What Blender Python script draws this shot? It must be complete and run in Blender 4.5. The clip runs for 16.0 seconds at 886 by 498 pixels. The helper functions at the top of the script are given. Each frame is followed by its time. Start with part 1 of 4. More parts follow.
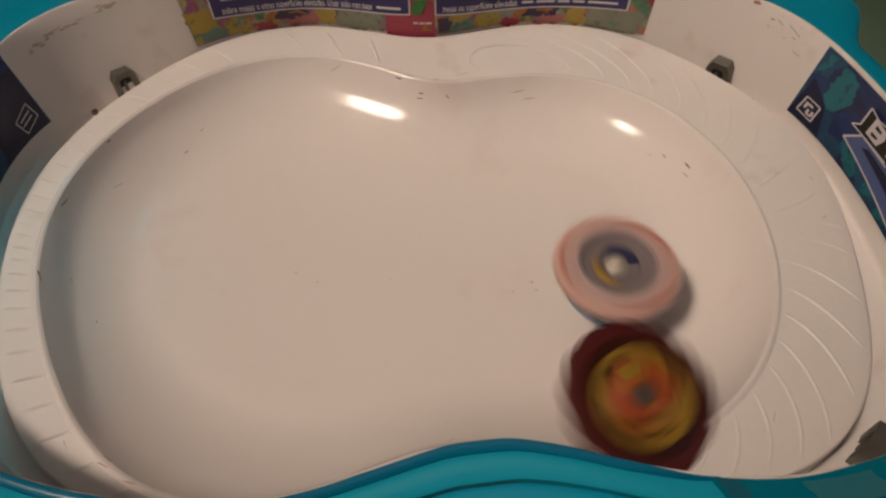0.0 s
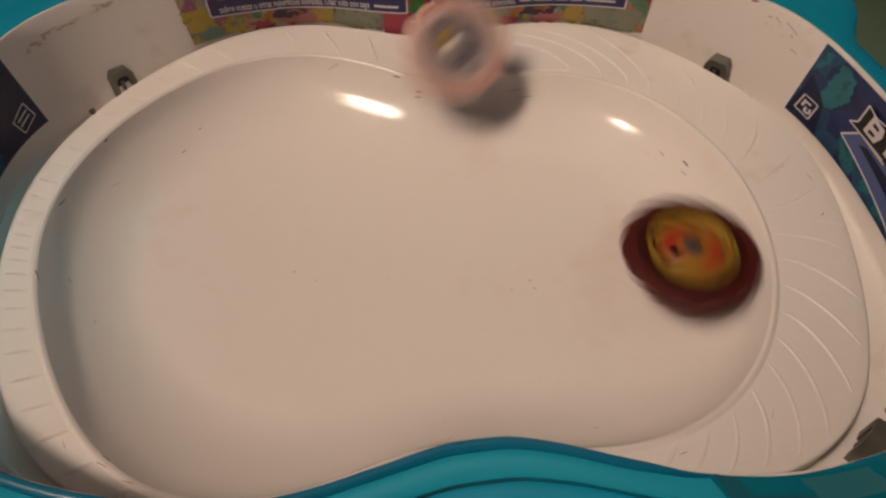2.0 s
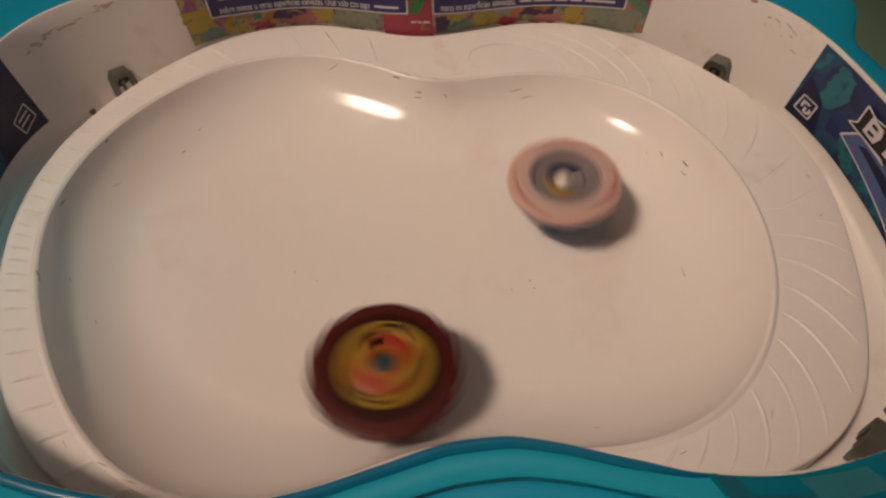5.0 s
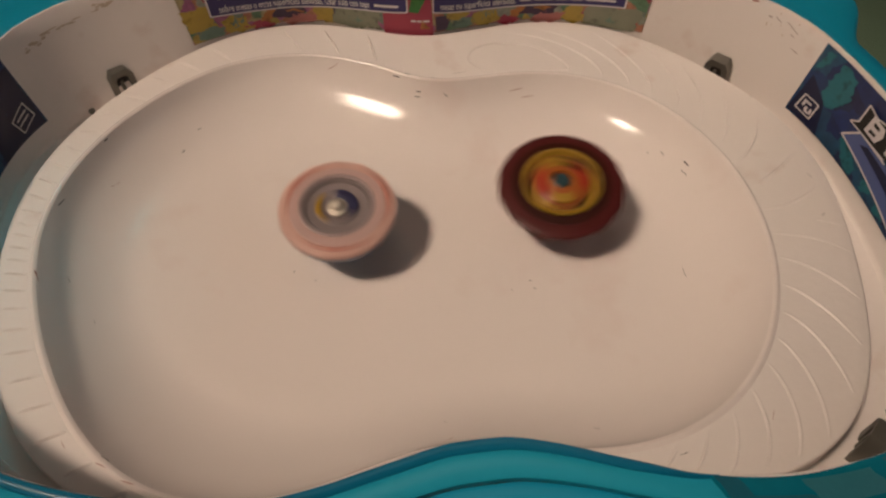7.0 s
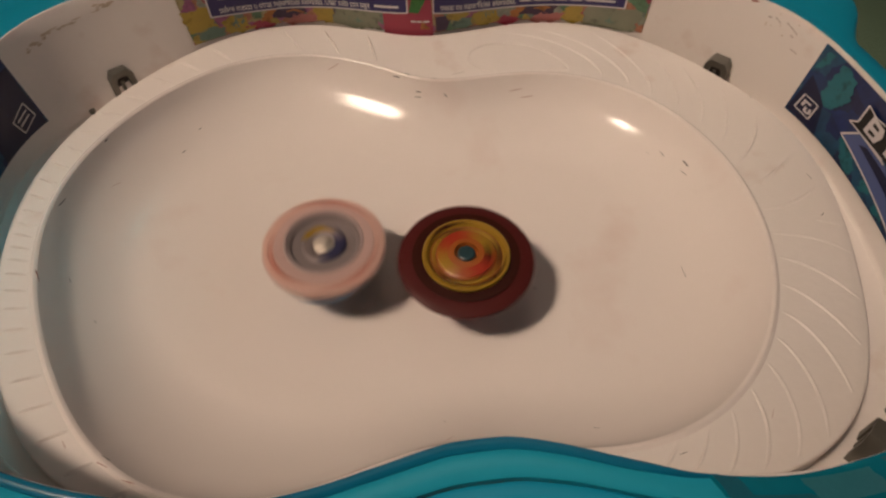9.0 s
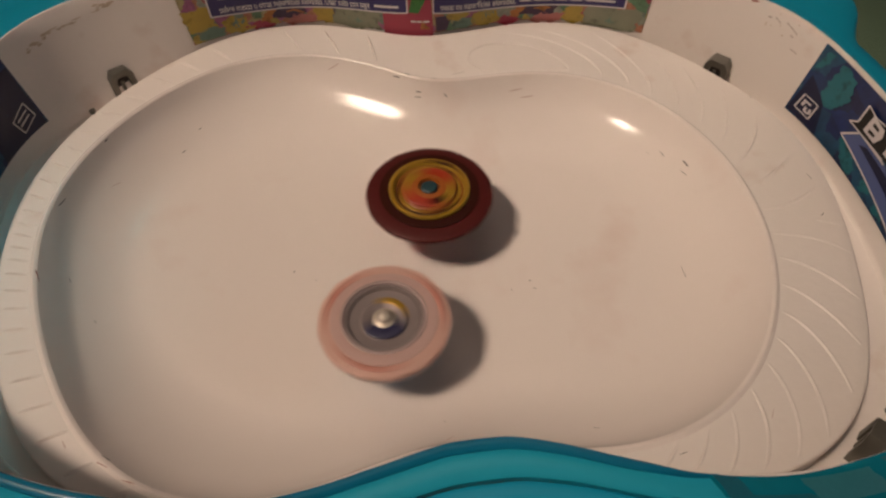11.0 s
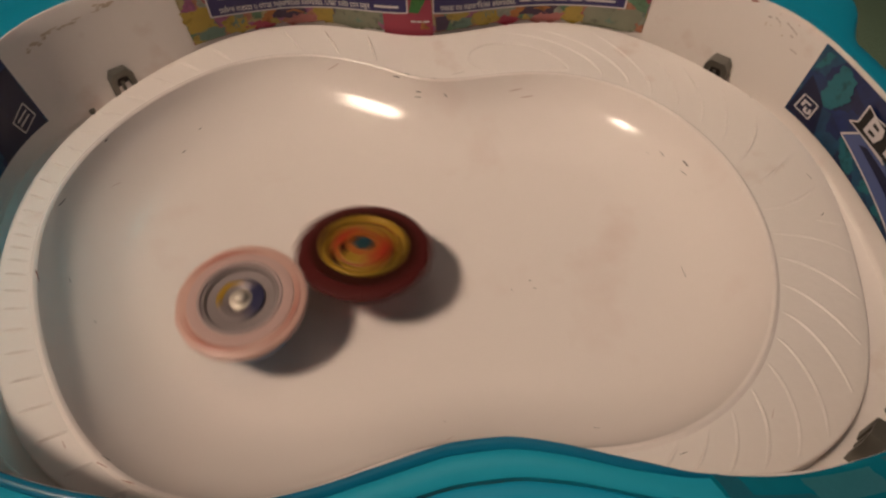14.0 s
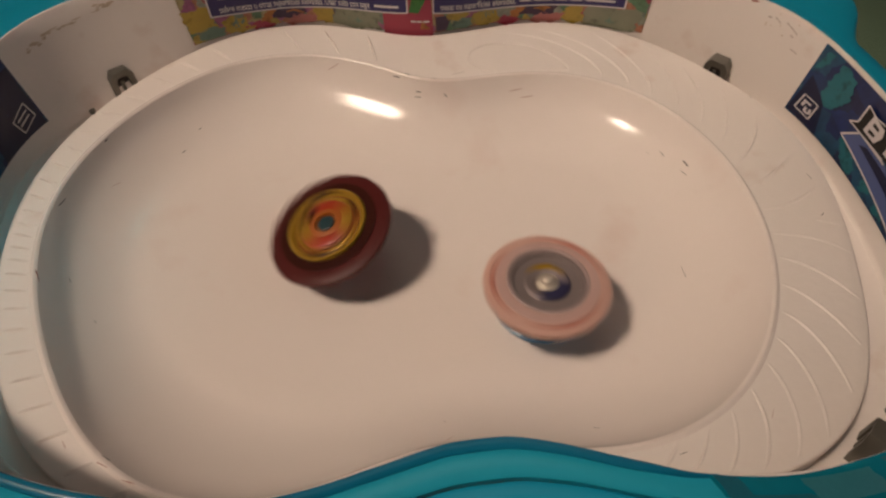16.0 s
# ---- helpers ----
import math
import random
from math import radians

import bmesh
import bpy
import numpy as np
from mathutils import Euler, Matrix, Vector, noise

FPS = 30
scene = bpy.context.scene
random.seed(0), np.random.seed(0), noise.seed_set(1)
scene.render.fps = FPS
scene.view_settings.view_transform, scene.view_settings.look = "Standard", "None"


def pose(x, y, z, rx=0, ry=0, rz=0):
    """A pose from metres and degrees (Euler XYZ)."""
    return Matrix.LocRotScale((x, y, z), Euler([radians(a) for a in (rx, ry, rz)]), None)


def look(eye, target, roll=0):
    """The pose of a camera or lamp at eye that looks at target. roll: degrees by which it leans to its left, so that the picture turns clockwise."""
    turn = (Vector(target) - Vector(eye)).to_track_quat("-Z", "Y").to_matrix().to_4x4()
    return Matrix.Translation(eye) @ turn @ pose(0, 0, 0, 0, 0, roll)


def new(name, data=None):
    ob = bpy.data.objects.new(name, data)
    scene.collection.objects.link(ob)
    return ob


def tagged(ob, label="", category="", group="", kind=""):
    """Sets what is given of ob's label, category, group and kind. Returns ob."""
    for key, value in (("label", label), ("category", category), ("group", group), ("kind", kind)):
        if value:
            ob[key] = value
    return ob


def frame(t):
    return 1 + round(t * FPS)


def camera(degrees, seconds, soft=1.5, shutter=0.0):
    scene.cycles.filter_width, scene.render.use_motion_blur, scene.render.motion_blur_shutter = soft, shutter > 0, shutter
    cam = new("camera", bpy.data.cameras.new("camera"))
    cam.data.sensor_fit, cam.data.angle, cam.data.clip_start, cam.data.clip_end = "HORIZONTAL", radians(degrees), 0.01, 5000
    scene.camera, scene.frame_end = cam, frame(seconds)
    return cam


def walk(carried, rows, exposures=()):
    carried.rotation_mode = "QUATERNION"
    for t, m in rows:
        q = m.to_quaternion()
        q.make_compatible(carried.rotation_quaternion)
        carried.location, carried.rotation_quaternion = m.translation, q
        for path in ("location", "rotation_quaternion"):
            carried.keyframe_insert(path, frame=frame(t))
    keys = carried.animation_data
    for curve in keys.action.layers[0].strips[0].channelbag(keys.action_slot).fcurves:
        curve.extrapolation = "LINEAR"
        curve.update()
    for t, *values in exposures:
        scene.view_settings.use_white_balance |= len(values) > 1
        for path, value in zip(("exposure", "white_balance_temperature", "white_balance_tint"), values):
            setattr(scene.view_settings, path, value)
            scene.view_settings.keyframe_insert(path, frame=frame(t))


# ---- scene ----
SECONDS = 16.0
cam = camera(66, SECONDS, soft=2.4, shutter=0.6)
EYE, AIM = (0.0, -0.1836, 0.235), (0.0, 0.0, 0.0)


def eye_row(t, dx=0.0, dy=0.0, back=0.0):
    """A hand-steady camera: small slips sideways (dx), down (dy) and back along its line of sight."""
    way = (Vector(EYE) - Vector(AIM)).normalized()
    return (t, look(Vector(EYE) + way * back, Vector(AIM) + Vector((dx, dy, 0.0))))


CAMERA_ROWS = [eye_row(0.0, -0.0007, 0.0008), eye_row(0.5, -0.0011, 0.0006), eye_row(1.0, -0.0011, 0.0008),
               eye_row(1.5, 0.0004, 0.0005), eye_row(2.0), eye_row(4.2), eye_row(5.6, 0, 0.0003, 0.0020),
               eye_row(6.3, 0, 0.0005, 0.0042), eye_row(6.5, 0, 0.0005, 0.0042), eye_row(7.0, 0, 0, -0.0005),
               eye_row(7.5), eye_row(11.0), eye_row(16.0)]
WHITE_BALANCE = [(0.0, 0.0, 6050, 8), (1.5, 0.0, 6150, 9), (2.2, 0.0, 6400, 10), (16.0, 0.0, 6400, 10)]
walk(cam, CAMERA_ROWS, WHITE_BALANCE)

# ---- light ----
world = bpy.data.worlds.new("room_air")
world.use_nodes = True
world.node_tree.nodes["Background"].inputs[0].default_value = (0.02, 0.018, 0.016, 1)
scene.world = world
scene.view_settings.exposure = 0.0
GROUND = -0.012
ROOM = 2.2
CEIL = 2.7
LAMP_AT = (-0.61, -0.22, 1.126)


def area_lamp(name, m, sx, sy, watts, colour, shape="RECTANGLE"):
    data = bpy.data.lights.new(name, "AREA")
    data.shape, data.size, data.size_y, data.energy, data.color = shape, sx, sy, watts, colour
    ob = new(name, data)
    ob.matrix_basis = m
    return ob


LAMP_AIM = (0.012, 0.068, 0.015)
# unseen key lamp, broad glowing shade and bare bulb; narrow cones imitate lens vignetting
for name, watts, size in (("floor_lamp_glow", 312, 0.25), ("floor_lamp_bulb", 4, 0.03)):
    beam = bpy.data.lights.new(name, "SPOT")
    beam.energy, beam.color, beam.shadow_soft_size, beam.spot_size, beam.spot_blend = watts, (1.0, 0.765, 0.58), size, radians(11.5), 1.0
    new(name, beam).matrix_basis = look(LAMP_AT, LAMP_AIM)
# weak fill light, set before an unseen window that was added for it
area_lamp("window_fill", look((ROOM - 0.06, -0.3, 1.5), (0, 0, 0.2)), 0.9, 1.0, 2.0, (0.95, 0.95, 1.0))
# soft overhead fill, added to lighten the tops' shadows
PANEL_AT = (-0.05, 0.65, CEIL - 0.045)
area_lamp("fill_panel_light", look(PANEL_AT, (PANEL_AT[0], PANEL_AT[1], 0)), 1.1, 1.1, 3.4, (1.0, 0.78, 0.61))
# small cool spot, added to lay a cyan cast over one side of the arena
COOL_AT = (-0.12, 0.38, 0.70)
cool = bpy.data.lights.new("cool_tint_lamp_light", "SPOT")
cool.energy, cool.color, cool.shadow_soft_size, cool.spot_size, cool.spot_blend = 4.2, (0.04, 0.86, 1.0), 0.055, radians(10), 1.0
new("cool_tint_lamp_light", cool).matrix_basis = look(COOL_AT, (-0.186, -0.040, 0.035))

# ---- materials ----
MATS = {}


def mat(name, colour, rough=0.4, metal=0.0, vary=0.06, scale=60.0, bump=0.0, coat=0.0, trans=0.0, sss=0.0,
        stain=None, stain_scale=14.0, stain_at=0.62, rand=0.0, ior=1.46):
    """A procedural surface: colour mottled at two scales, uneven gloss, fine relief, optional stains."""
    if name in MATS:
        return MATS[name]
    m = bpy.data.materials.new(name)
    m.use_nodes = True
    nt = m.node_tree
    b = nt.nodes["Principled BSDF"]
    co = nt.nodes.new("ShaderNodeTexCoord")

    def noise_at(sc, detail):
        n = nt.nodes.new("ShaderNodeTexNoise")
        n.inputs["Scale"].default_value, n.inputs["Detail"].default_value = sc, detail
        nt.links.new(co.outputs["Object"], n.inputs["Vector"])
        return n

    def mixed(fac, a, bcol):
        x = nt.nodes.new("ShaderNodeMix")
        x.data_type = "RGBA"
        if fac is not None:
            nt.links.new(fac, x.inputs[0])
        for sock, v in ((x.inputs[6], a), (x.inputs[7], bcol)):
            if isinstance(v, tuple):
                sock.default_value = (*v, 1)
            else:
                nt.links.new(v, sock)
        return x

    big, fine = noise_at(scale * 0.25, 3), noise_at(scale * 5, 6)
    lo = tuple(c * (1 - vary) for c in colour)
    hi = tuple(min(1, c * (1 + vary)) for c in colour)
    x = mixed(big.outputs[0], lo, hi)
    x2 = mixed(fine.outputs[0], x.outputs[2], tuple(c * (1 - vary * 0.6) for c in colour))
    col = x2.outputs[2]
    if stain:
        s = noise_at(stain_scale, 8)
        r = nt.nodes.new("ShaderNodeValToRGB")
        r.color_ramp.elements[0].position, r.color_ramp.elements[1].position = stain_at, min(1, stain_at + 0.16)
        nt.links.new(s.outputs[0], r.inputs[0])
        col = mixed(r.outputs[0], col, stain).outputs[2]
    if rand:
        oi = nt.nodes.new("ShaderNodeObjectInfo")
        h = nt.nodes.new("ShaderNodeHueSaturation")
        mr = nt.nodes.new("ShaderNodeMapRange")
        mr.inputs[3].default_value, mr.inputs[4].default_value = 1 - rand, 1 + rand
        nt.links.new(oi.outputs["Random"], mr.inputs[0])
        nt.links.new(mr.outputs[0], h.inputs["Value"])
        nt.links.new(col, h.inputs["Color"])
        col = h.outputs[0]
    nt.links.new(col, b.inputs["Base Color"])
    rr = nt.nodes.new("ShaderNodeMapRange")
    rr.inputs[3].default_value, rr.inputs[4].default_value = rough * 0.8, min(1, rough * 1.25)
    nt.links.new(big.outputs[0], rr.inputs[0])
    nt.links.new(rr.outputs[0], b.inputs["Roughness"])
    b.inputs["Metallic"].default_value, b.inputs["Coat Weight"].default_value = metal, coat
    b.inputs["Transmission Weight"].default_value, b.inputs["IOR"].default_value = trans, ior
    if sss:
        b.inputs["Subsurface Weight"].default_value = sss
        b.inputs["Subsurface Radius"].default_value = (0.004, 0.003, 0.0025)
        b.inputs["Subsurface Scale"].default_value = 1.0
    if bump:
        bn = nt.nodes.new("ShaderNodeBump")
        bn.inputs["Strength"].default_value, bn.inputs["Distance"].default_value = bump, 0.001
        nt.links.new(fine.outputs[0], bn.inputs["Height"])
        nt.links.new(bn.outputs[0], b.inputs["Normal"])
    MATS[name] = m
    return m


def patchwork(name, colours, scale, rough=0.35, smooth=False):
    """Printed art: irregular patches of the given colours, softened by noise."""
    m = bpy.data.materials.new(name)
    m.use_nodes = True
    nt = m.node_tree
    b = nt.nodes["Principled BSDF"]
    co, n = nt.nodes.new("ShaderNodeTexCoord"), nt.nodes.new("ShaderNodeTexNoise")
    n.inputs["Scale"].default_value, n.inputs["Detail"].default_value = scale * 0.6, 4
    add = nt.nodes.new("ShaderNodeMix")
    add.data_type, add.blend_type = "RGBA", "ADD"
    add.inputs[0].default_value = 0.012
    nt.links.new(co.outputs["Object"], n.inputs["Vector"])
    nt.links.new(co.outputs["Object"], add.inputs[6])
    nt.links.new(n.outputs[1], add.inputs[7])
    v = nt.nodes.new("ShaderNodeTexVoronoi")
    v.inputs["Scale"].default_value = scale
    nt.links.new(add.outputs[2], v.inputs["Vector"])
    sep = nt.nodes.new("ShaderNodeSeparateColor")
    nt.links.new(v.outputs["Color"], sep.inputs[0])
    r = nt.nodes.new("ShaderNodeValToRGB")
    r.color_ramp.interpolation = "LINEAR" if smooth else "CONSTANT"
    e = r.color_ramp.elements
    while len(e) < len(colours):
        e.new(0.5)
    for i, c in enumerate(colours):
        e[i].position, e[i].color = i / len(colours), (*c, 1)
    nt.links.new(sep.outputs[0], r.inputs[0])
    f = nt.nodes.new("ShaderNodeTexNoise")
    f.inputs["Scale"].default_value, f.inputs["Detail"].default_value = scale * 3, 5
    nt.links.new(co.outputs["Object"], f.inputs["Vector"])
    hs = nt.nodes.new("ShaderNodeHueSaturation")
    mr = nt.nodes.new("ShaderNodeMapRange")
    mr.inputs[3].default_value, mr.inputs[4].default_value = 0.45, 1.5
    nt.links.new(f.outputs[0], mr.inputs[0])
    nt.links.new(mr.outputs[0], hs.inputs["Value"])
    nt.links.new(r.outputs[0], hs.inputs["Color"])
    nt.links.new(hs.outputs[0], b.inputs["Base Color"])
    b.inputs["Roughness"].default_value = rough
    return m


WHITE = mat("white_plastic", (0.80, 0.735, 0.70), 0.15, ior=1.32, vary=0.02, scale=30, bump=0.02, stain=(0.74, 0.64, 0.60), stain_scale=22, stain_at=0.62)
SHELF_WHITE = mat("satin_white_plastic", (0.80, 0.745, 0.71), 0.4, vary=0.045, scale=70, bump=0.08, stain=(0.66, 0.55, 0.50), stain_scale=38, stain_at=0.63)
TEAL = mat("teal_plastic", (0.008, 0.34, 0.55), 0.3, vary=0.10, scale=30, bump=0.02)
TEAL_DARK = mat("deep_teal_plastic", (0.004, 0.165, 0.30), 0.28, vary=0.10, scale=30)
TEAL_LIT = mat("lit_teal_plastic", (0.018, 0.38, 0.55), 0.3, vary=0.08, scale=30)
TEAL_CLEAR = mat("clear_teal_plastic", (0.012, 0.27, 0.39), 0.2, vary=0.25, scale=50, trans=0.3, ior=1.12)
TEAL_BRIGHT = mat("bright_teal_plastic", (0.007, 0.29, 0.45), 0.3, vary=0.12, scale=40)
GREY = mat("grey_metal", (0.17, 0.165, 0.145), 0.42, metal=0.6, vary=0.2, scale=200, bump=0.1)
DARK = mat("dark_recess", (0.015, 0.014, 0.014), 0.6)
SCUFF = mat("dark_scuff", (0.10, 0.08, 0.08), 0.7, vary=0.3, scale=900)
SCUFF_RED = mat("reddish_scuff", (0.42, 0.22, 0.19), 0.7, vary=0.3, scale=900)
NAVY = mat("navy_print", (0.034, 0.028, 0.125), 0.35, vary=0.15, scale=120)
PALE_INK = mat("pale_ink", (0.72, 0.68, 0.70), 0.5, vary=0.1, scale=300)

# ---- shape helpers ----


def part(name, bm, material, parent, label="", smooth=True):
    me = bpy.data.meshes.new(name)
    bm.normal_update()
    bm.to_mesh(me)
    bm.free()
    me.materials.append(material)
    if smooth:
        me.polygons.foreach_set("use_smooth", [True] * len(me.polygons))
        me.set_sharp_from_angle(angle=radians(38))
    ob = new(name, me)
    if parent is not None:
        ob.parent = parent
    if label:
        ob["label"] = label
    return ob


def empty(name, m=None):
    ob = new(name)
    ob.empty_display_size = 0.02
    if m is not None:
        ob.matrix_basis = m
    return ob


def box(bm, x0, x1, y0, y1, z0, z1, bevel=0.0):
    r = bmesh.ops.create_cube(bm, size=1.0)
    for v in r["verts"]:
        v.co = Vector(((x0 + x1) / 2 + v.co.x * (x1 - x0), (y0 + y1) / 2 + v.co.y * (y1 - y0), (z0 + z1) / 2 + v.co.z * (z1 - z0)))
    if bevel:
        es = list({e for v in r["verts"] for e in v.link_edges})
        bmesh.ops.bevel(bm, geom=es, offset=bevel, segments=2, affect="EDGES", profile=0.5)
    return bm


def grid(bm, rows, closed=False):
    """Quads between rows of points; closed joins each row's end to its start."""
    vs = [[bm.verts.new(p) for p in row] for row in rows]
    n = len(vs[0])
    for a, b in zip(vs, vs[1:]):
        for i in range(n if closed else n - 1):
            j = (i + 1) % n
            bm.faces.new((a[i], a[j], b[j], b[i]))
    return vs


def lathe(bm, profile, n=72, wobble=None):
    """A turned solid: (radius, z) from the bottom's axis to the top's axis; wobble(angle, r, z) scales the radius."""
    rows = []
    for r, z in profile:
        rows.append([(r * (wobble(a, r, z) if wobble else 1) * math.cos(a), r * (wobble(a, r, z) if wobble else 1) * math.sin(a), z)
                     for a in (2 * math.pi * i / n for i in range(n))])
    vs = grid(bm, rows, True)
    if profile[0] != profile[-1]:
        bm.faces.new(list(reversed(vs[0])))
        bm.faces.new(vs[-1])
    else:
        bmesh.ops.remove_doubles(bm, verts=vs[0] + vs[-1], dist=1e-7)
    return bm


# ---- the arena's plan: outlines round one centre, as sums of a few waves (mm) ----
CENTRE = (-0.012, -0.008)
WAVES = {
    "rim": (118.69, -5.66, -8.05, 22.44, -0.94, 4.28, 1.16, -5.65, -1.20, -2.22, 0.42, 1.50, 0.17),
    "shelf": (143.82, 4.84, 6.75, 24.64, 2.02, 3.64, -1.76, -7.38, -2.38, -2.16, -0.98, 1.02, 0.42, -0.30, 2.08, -0.04, 0.55),
    "base": (151.73, 4.95, 5.79, 32.20, 1.85, 3.06, -2.19, -5.40, -3.15, -2.84, -0.83, -0.30, -0.24, 0.68, 2.22, -1.66, -0.83, 0.20, -0.24),
    "top": (156.46, 3.85, 7.06, 34.61, 0.88, 3.24, -1.49, -6.26, -3.79, -1.31, -1.73, -2.04, -0.13, 1.63, 0.14, -2.07, -0.17, 0.08, -1.71),
}
DEPTH, RIM_Z, SHELF_Z, TROUGH_Z, TOP_Z = 0.023, 0.035, 0.034, 0.020, 0.065
BOWL_REACH = 0.035
BOWL_LIP = 0.004
BOWL_SAG = 0.0022


def wave(name, a):
    k = WAVES[name]
    r = k[0]
    for i in range(1, len(k), 2):
        n = (i + 1) // 2
        r += k[i] * math.cos(n * a) + k[i + 1] * math.sin(n * a)
    return r / 1000


def radius(name, a):
    if name == "base":
        return max(wave("base", a), wave("shelf", a) + 0.0014)
    if name == "top":
        return max(wave("top", a), radius("base", a) + 0.0022)
    return wave(name, a)


def at(a, r, z):
    return (CENTRE[0] + r * math.cos(a), CENTRE[1] + r * math.sin(a), z)


def slant(a):
    """How far the rim's outline turns from a circle there: 1 where it runs square to the ray from the centre."""
    r, e = radius("rim", a), 0.01
    return r / math.hypot(r, (radius("rim", a + e) - radius("rim", a - e)) / (2 * e))


def plain_rim(a):
    """The rim's outline without its pinch."""
    k = WAVES["rim"]
    return (k[0] + k[1] * math.cos(a) + k[2] * math.sin(a) + k[3] * math.cos(2 * a) + k[4] * math.sin(2 * a)) / 1000


def bowl_z(a, r):
    """Height of the bowl: a steep lip, a curved wall whose pinch fades inward, then an almost level floor."""
    ri = radius("rim", a)
    fade = 0.7 * (1 - math.exp((r - ri) / 0.03))
    inside = max(0.0, ((ri - r) - (ri - plain_rim(a)) * fade) * slant(a))
    return (RIM_Z - DEPTH + (DEPTH - BOWL_SAG - BOWL_LIP) * max(0.0, 1 - inside / BOWL_REACH) ** 2
            + BOWL_LIP * max(0.0, 1 - inside / 0.0105) ** 3 + BOWL_SAG * (r / ri) ** 2)


def shelf_z(a, f):
    """Height of the shelf, f from 0 at the bowl's rim to 1 at its outer edge; it falls away a little on one side."""
    fall = 0.001 * max(0.0, -math.cos(a)) ** 2
    return RIM_Z - 0.0004 - (RIM_Z - 0.0004 - SHELF_Z + fall) * f


STEPS = 400
TURN = [2 * math.pi * i / STEPS for i in range(STEPS)]


def ring(fn, turn=None):
    return [fn(a) for a in (turn or TURN)]


# ---- room ----
CLOTH = mat("green_cloth", (0.11, 0.17, 0.11), 0.9, vary=0.25, scale=120, bump=0.6)
PAINT = mat("cream_wall_paint", (0.62, 0.52, 0.42), 0.8, vary=0.05, scale=4, bump=0.1)
CEILING_PAINT = mat("ceiling_paint", (0.75, 0.70, 0.64), 0.85, vary=0.04, scale=4)

g = bmesh.new()
N = 60
grid(g, [[(-ROOM + 2 * ROOM * i / N, -ROOM + 2 * ROOM * j / N, GROUND) for i in range(N + 1)] for j in range(N + 1)])
tagged(part("floor", g, CLOTH, None), "muted green cloth floor covering under the arena", "floor", kind="structure")
g = box(bmesh.new(), -ROOM - 0.1, ROOM + 0.1, -ROOM - 0.1, ROOM + 0.1, CEIL, CEIL + 0.1)
tagged(part("ceiling", g, CEILING_PAINT, None), "plain pale painted ceiling of the room", "ceiling", kind="structure")
for nm, x0, x1, y0, y1 in (("wall_west", -ROOM - 0.1, -ROOM, -ROOM, ROOM), ("wall_north", -ROOM - 0.1, ROOM + 0.1, ROOM, ROOM + 0.1),
                           ("wall_south", -ROOM - 0.1, ROOM + 0.1, -ROOM - 0.1, -ROOM)):
    g = box(bmesh.new(), x0, x1, y0, y1, GROUND, CEIL)
    tagged(part(nm, g, PAINT, None), "plain cream painted room wall", "wall", kind="structure")
# wall opening and frame made up to house the fill light
g = bmesh.new()
for y0, y1, z0, z1 in ((-ROOM, -0.8, GROUND, CEIL), (0.2, ROOM, GROUND, CEIL), (-0.8, 0.2, GROUND, 0.95), (-0.8, 0.2, 2.05, CEIL)):
    box(g, ROOM, ROOM + 0.1, y0, y1, z0, z1)
tagged(part("wall_east", g, PAINT, None), "cream painted room wall, opened for the added fill window", "wall", kind="structure")
g = bmesh.new()
for y0, y1, z0, z1 in ((-0.8, -0.75, 0.95, 2.05), (0.15, 0.2, 0.95, 2.05), (-0.75, 0.15, 0.95, 1.0), (-0.75, 0.15, 2.0, 2.05)):
    box(g, ROOM + 0.02, ROOM + 0.08, y0, y1, z0, z1)
tagged(part("window_1", g, CEILING_PAINT, None), "unseen white painted window frame, added round the fill light", "window", kind="structure")

# unseen fixture, made up to carry the warm key light
lamp = tagged(empty("vignette_key", pose(LAMP_AT[0] - 0.16, LAMP_AT[1] - 0.06, GROUND)), "unseen dark metal floor lamp with a wide shade, added to hold the warm key light", "lamp")
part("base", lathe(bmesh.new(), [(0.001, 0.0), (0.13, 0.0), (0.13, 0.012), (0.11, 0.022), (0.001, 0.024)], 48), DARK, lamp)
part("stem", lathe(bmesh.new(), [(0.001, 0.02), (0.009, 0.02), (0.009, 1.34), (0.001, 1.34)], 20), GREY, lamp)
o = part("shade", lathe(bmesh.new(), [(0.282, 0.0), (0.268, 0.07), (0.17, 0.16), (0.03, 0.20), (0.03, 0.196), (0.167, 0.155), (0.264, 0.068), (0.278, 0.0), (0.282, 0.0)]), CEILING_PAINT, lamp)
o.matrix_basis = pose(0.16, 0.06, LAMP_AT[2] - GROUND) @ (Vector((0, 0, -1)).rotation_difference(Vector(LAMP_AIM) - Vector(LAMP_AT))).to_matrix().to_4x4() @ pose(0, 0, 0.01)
# unseen panel built round the overhead fill
panel_fill = tagged(empty("fill_panel", pose(PANEL_AT[0], PANEL_AT[1], CEIL)), "unseen square ceiling panel with a white frame, added as fill light", "lamp")
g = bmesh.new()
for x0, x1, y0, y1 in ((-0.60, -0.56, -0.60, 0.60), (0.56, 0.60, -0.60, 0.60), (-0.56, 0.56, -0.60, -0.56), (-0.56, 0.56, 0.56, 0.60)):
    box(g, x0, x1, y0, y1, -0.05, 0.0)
part("frame", g, CEILING_PAINT, panel_fill)
part("diffuser", box(bmesh.new(), -0.56, 0.56, -0.56, 0.56, -0.03, -0.02), CEILING_PAINT, panel_fill)
# invented stand and head for the cool tinting spot, out of view
clip = tagged(empty("cool_tint_lamp", pose(COOL_AT[0] - 0.05, COOL_AT[1], GROUND)), "unseen small cool lamp on the floor, added to tint one side of the arena", "lamp")
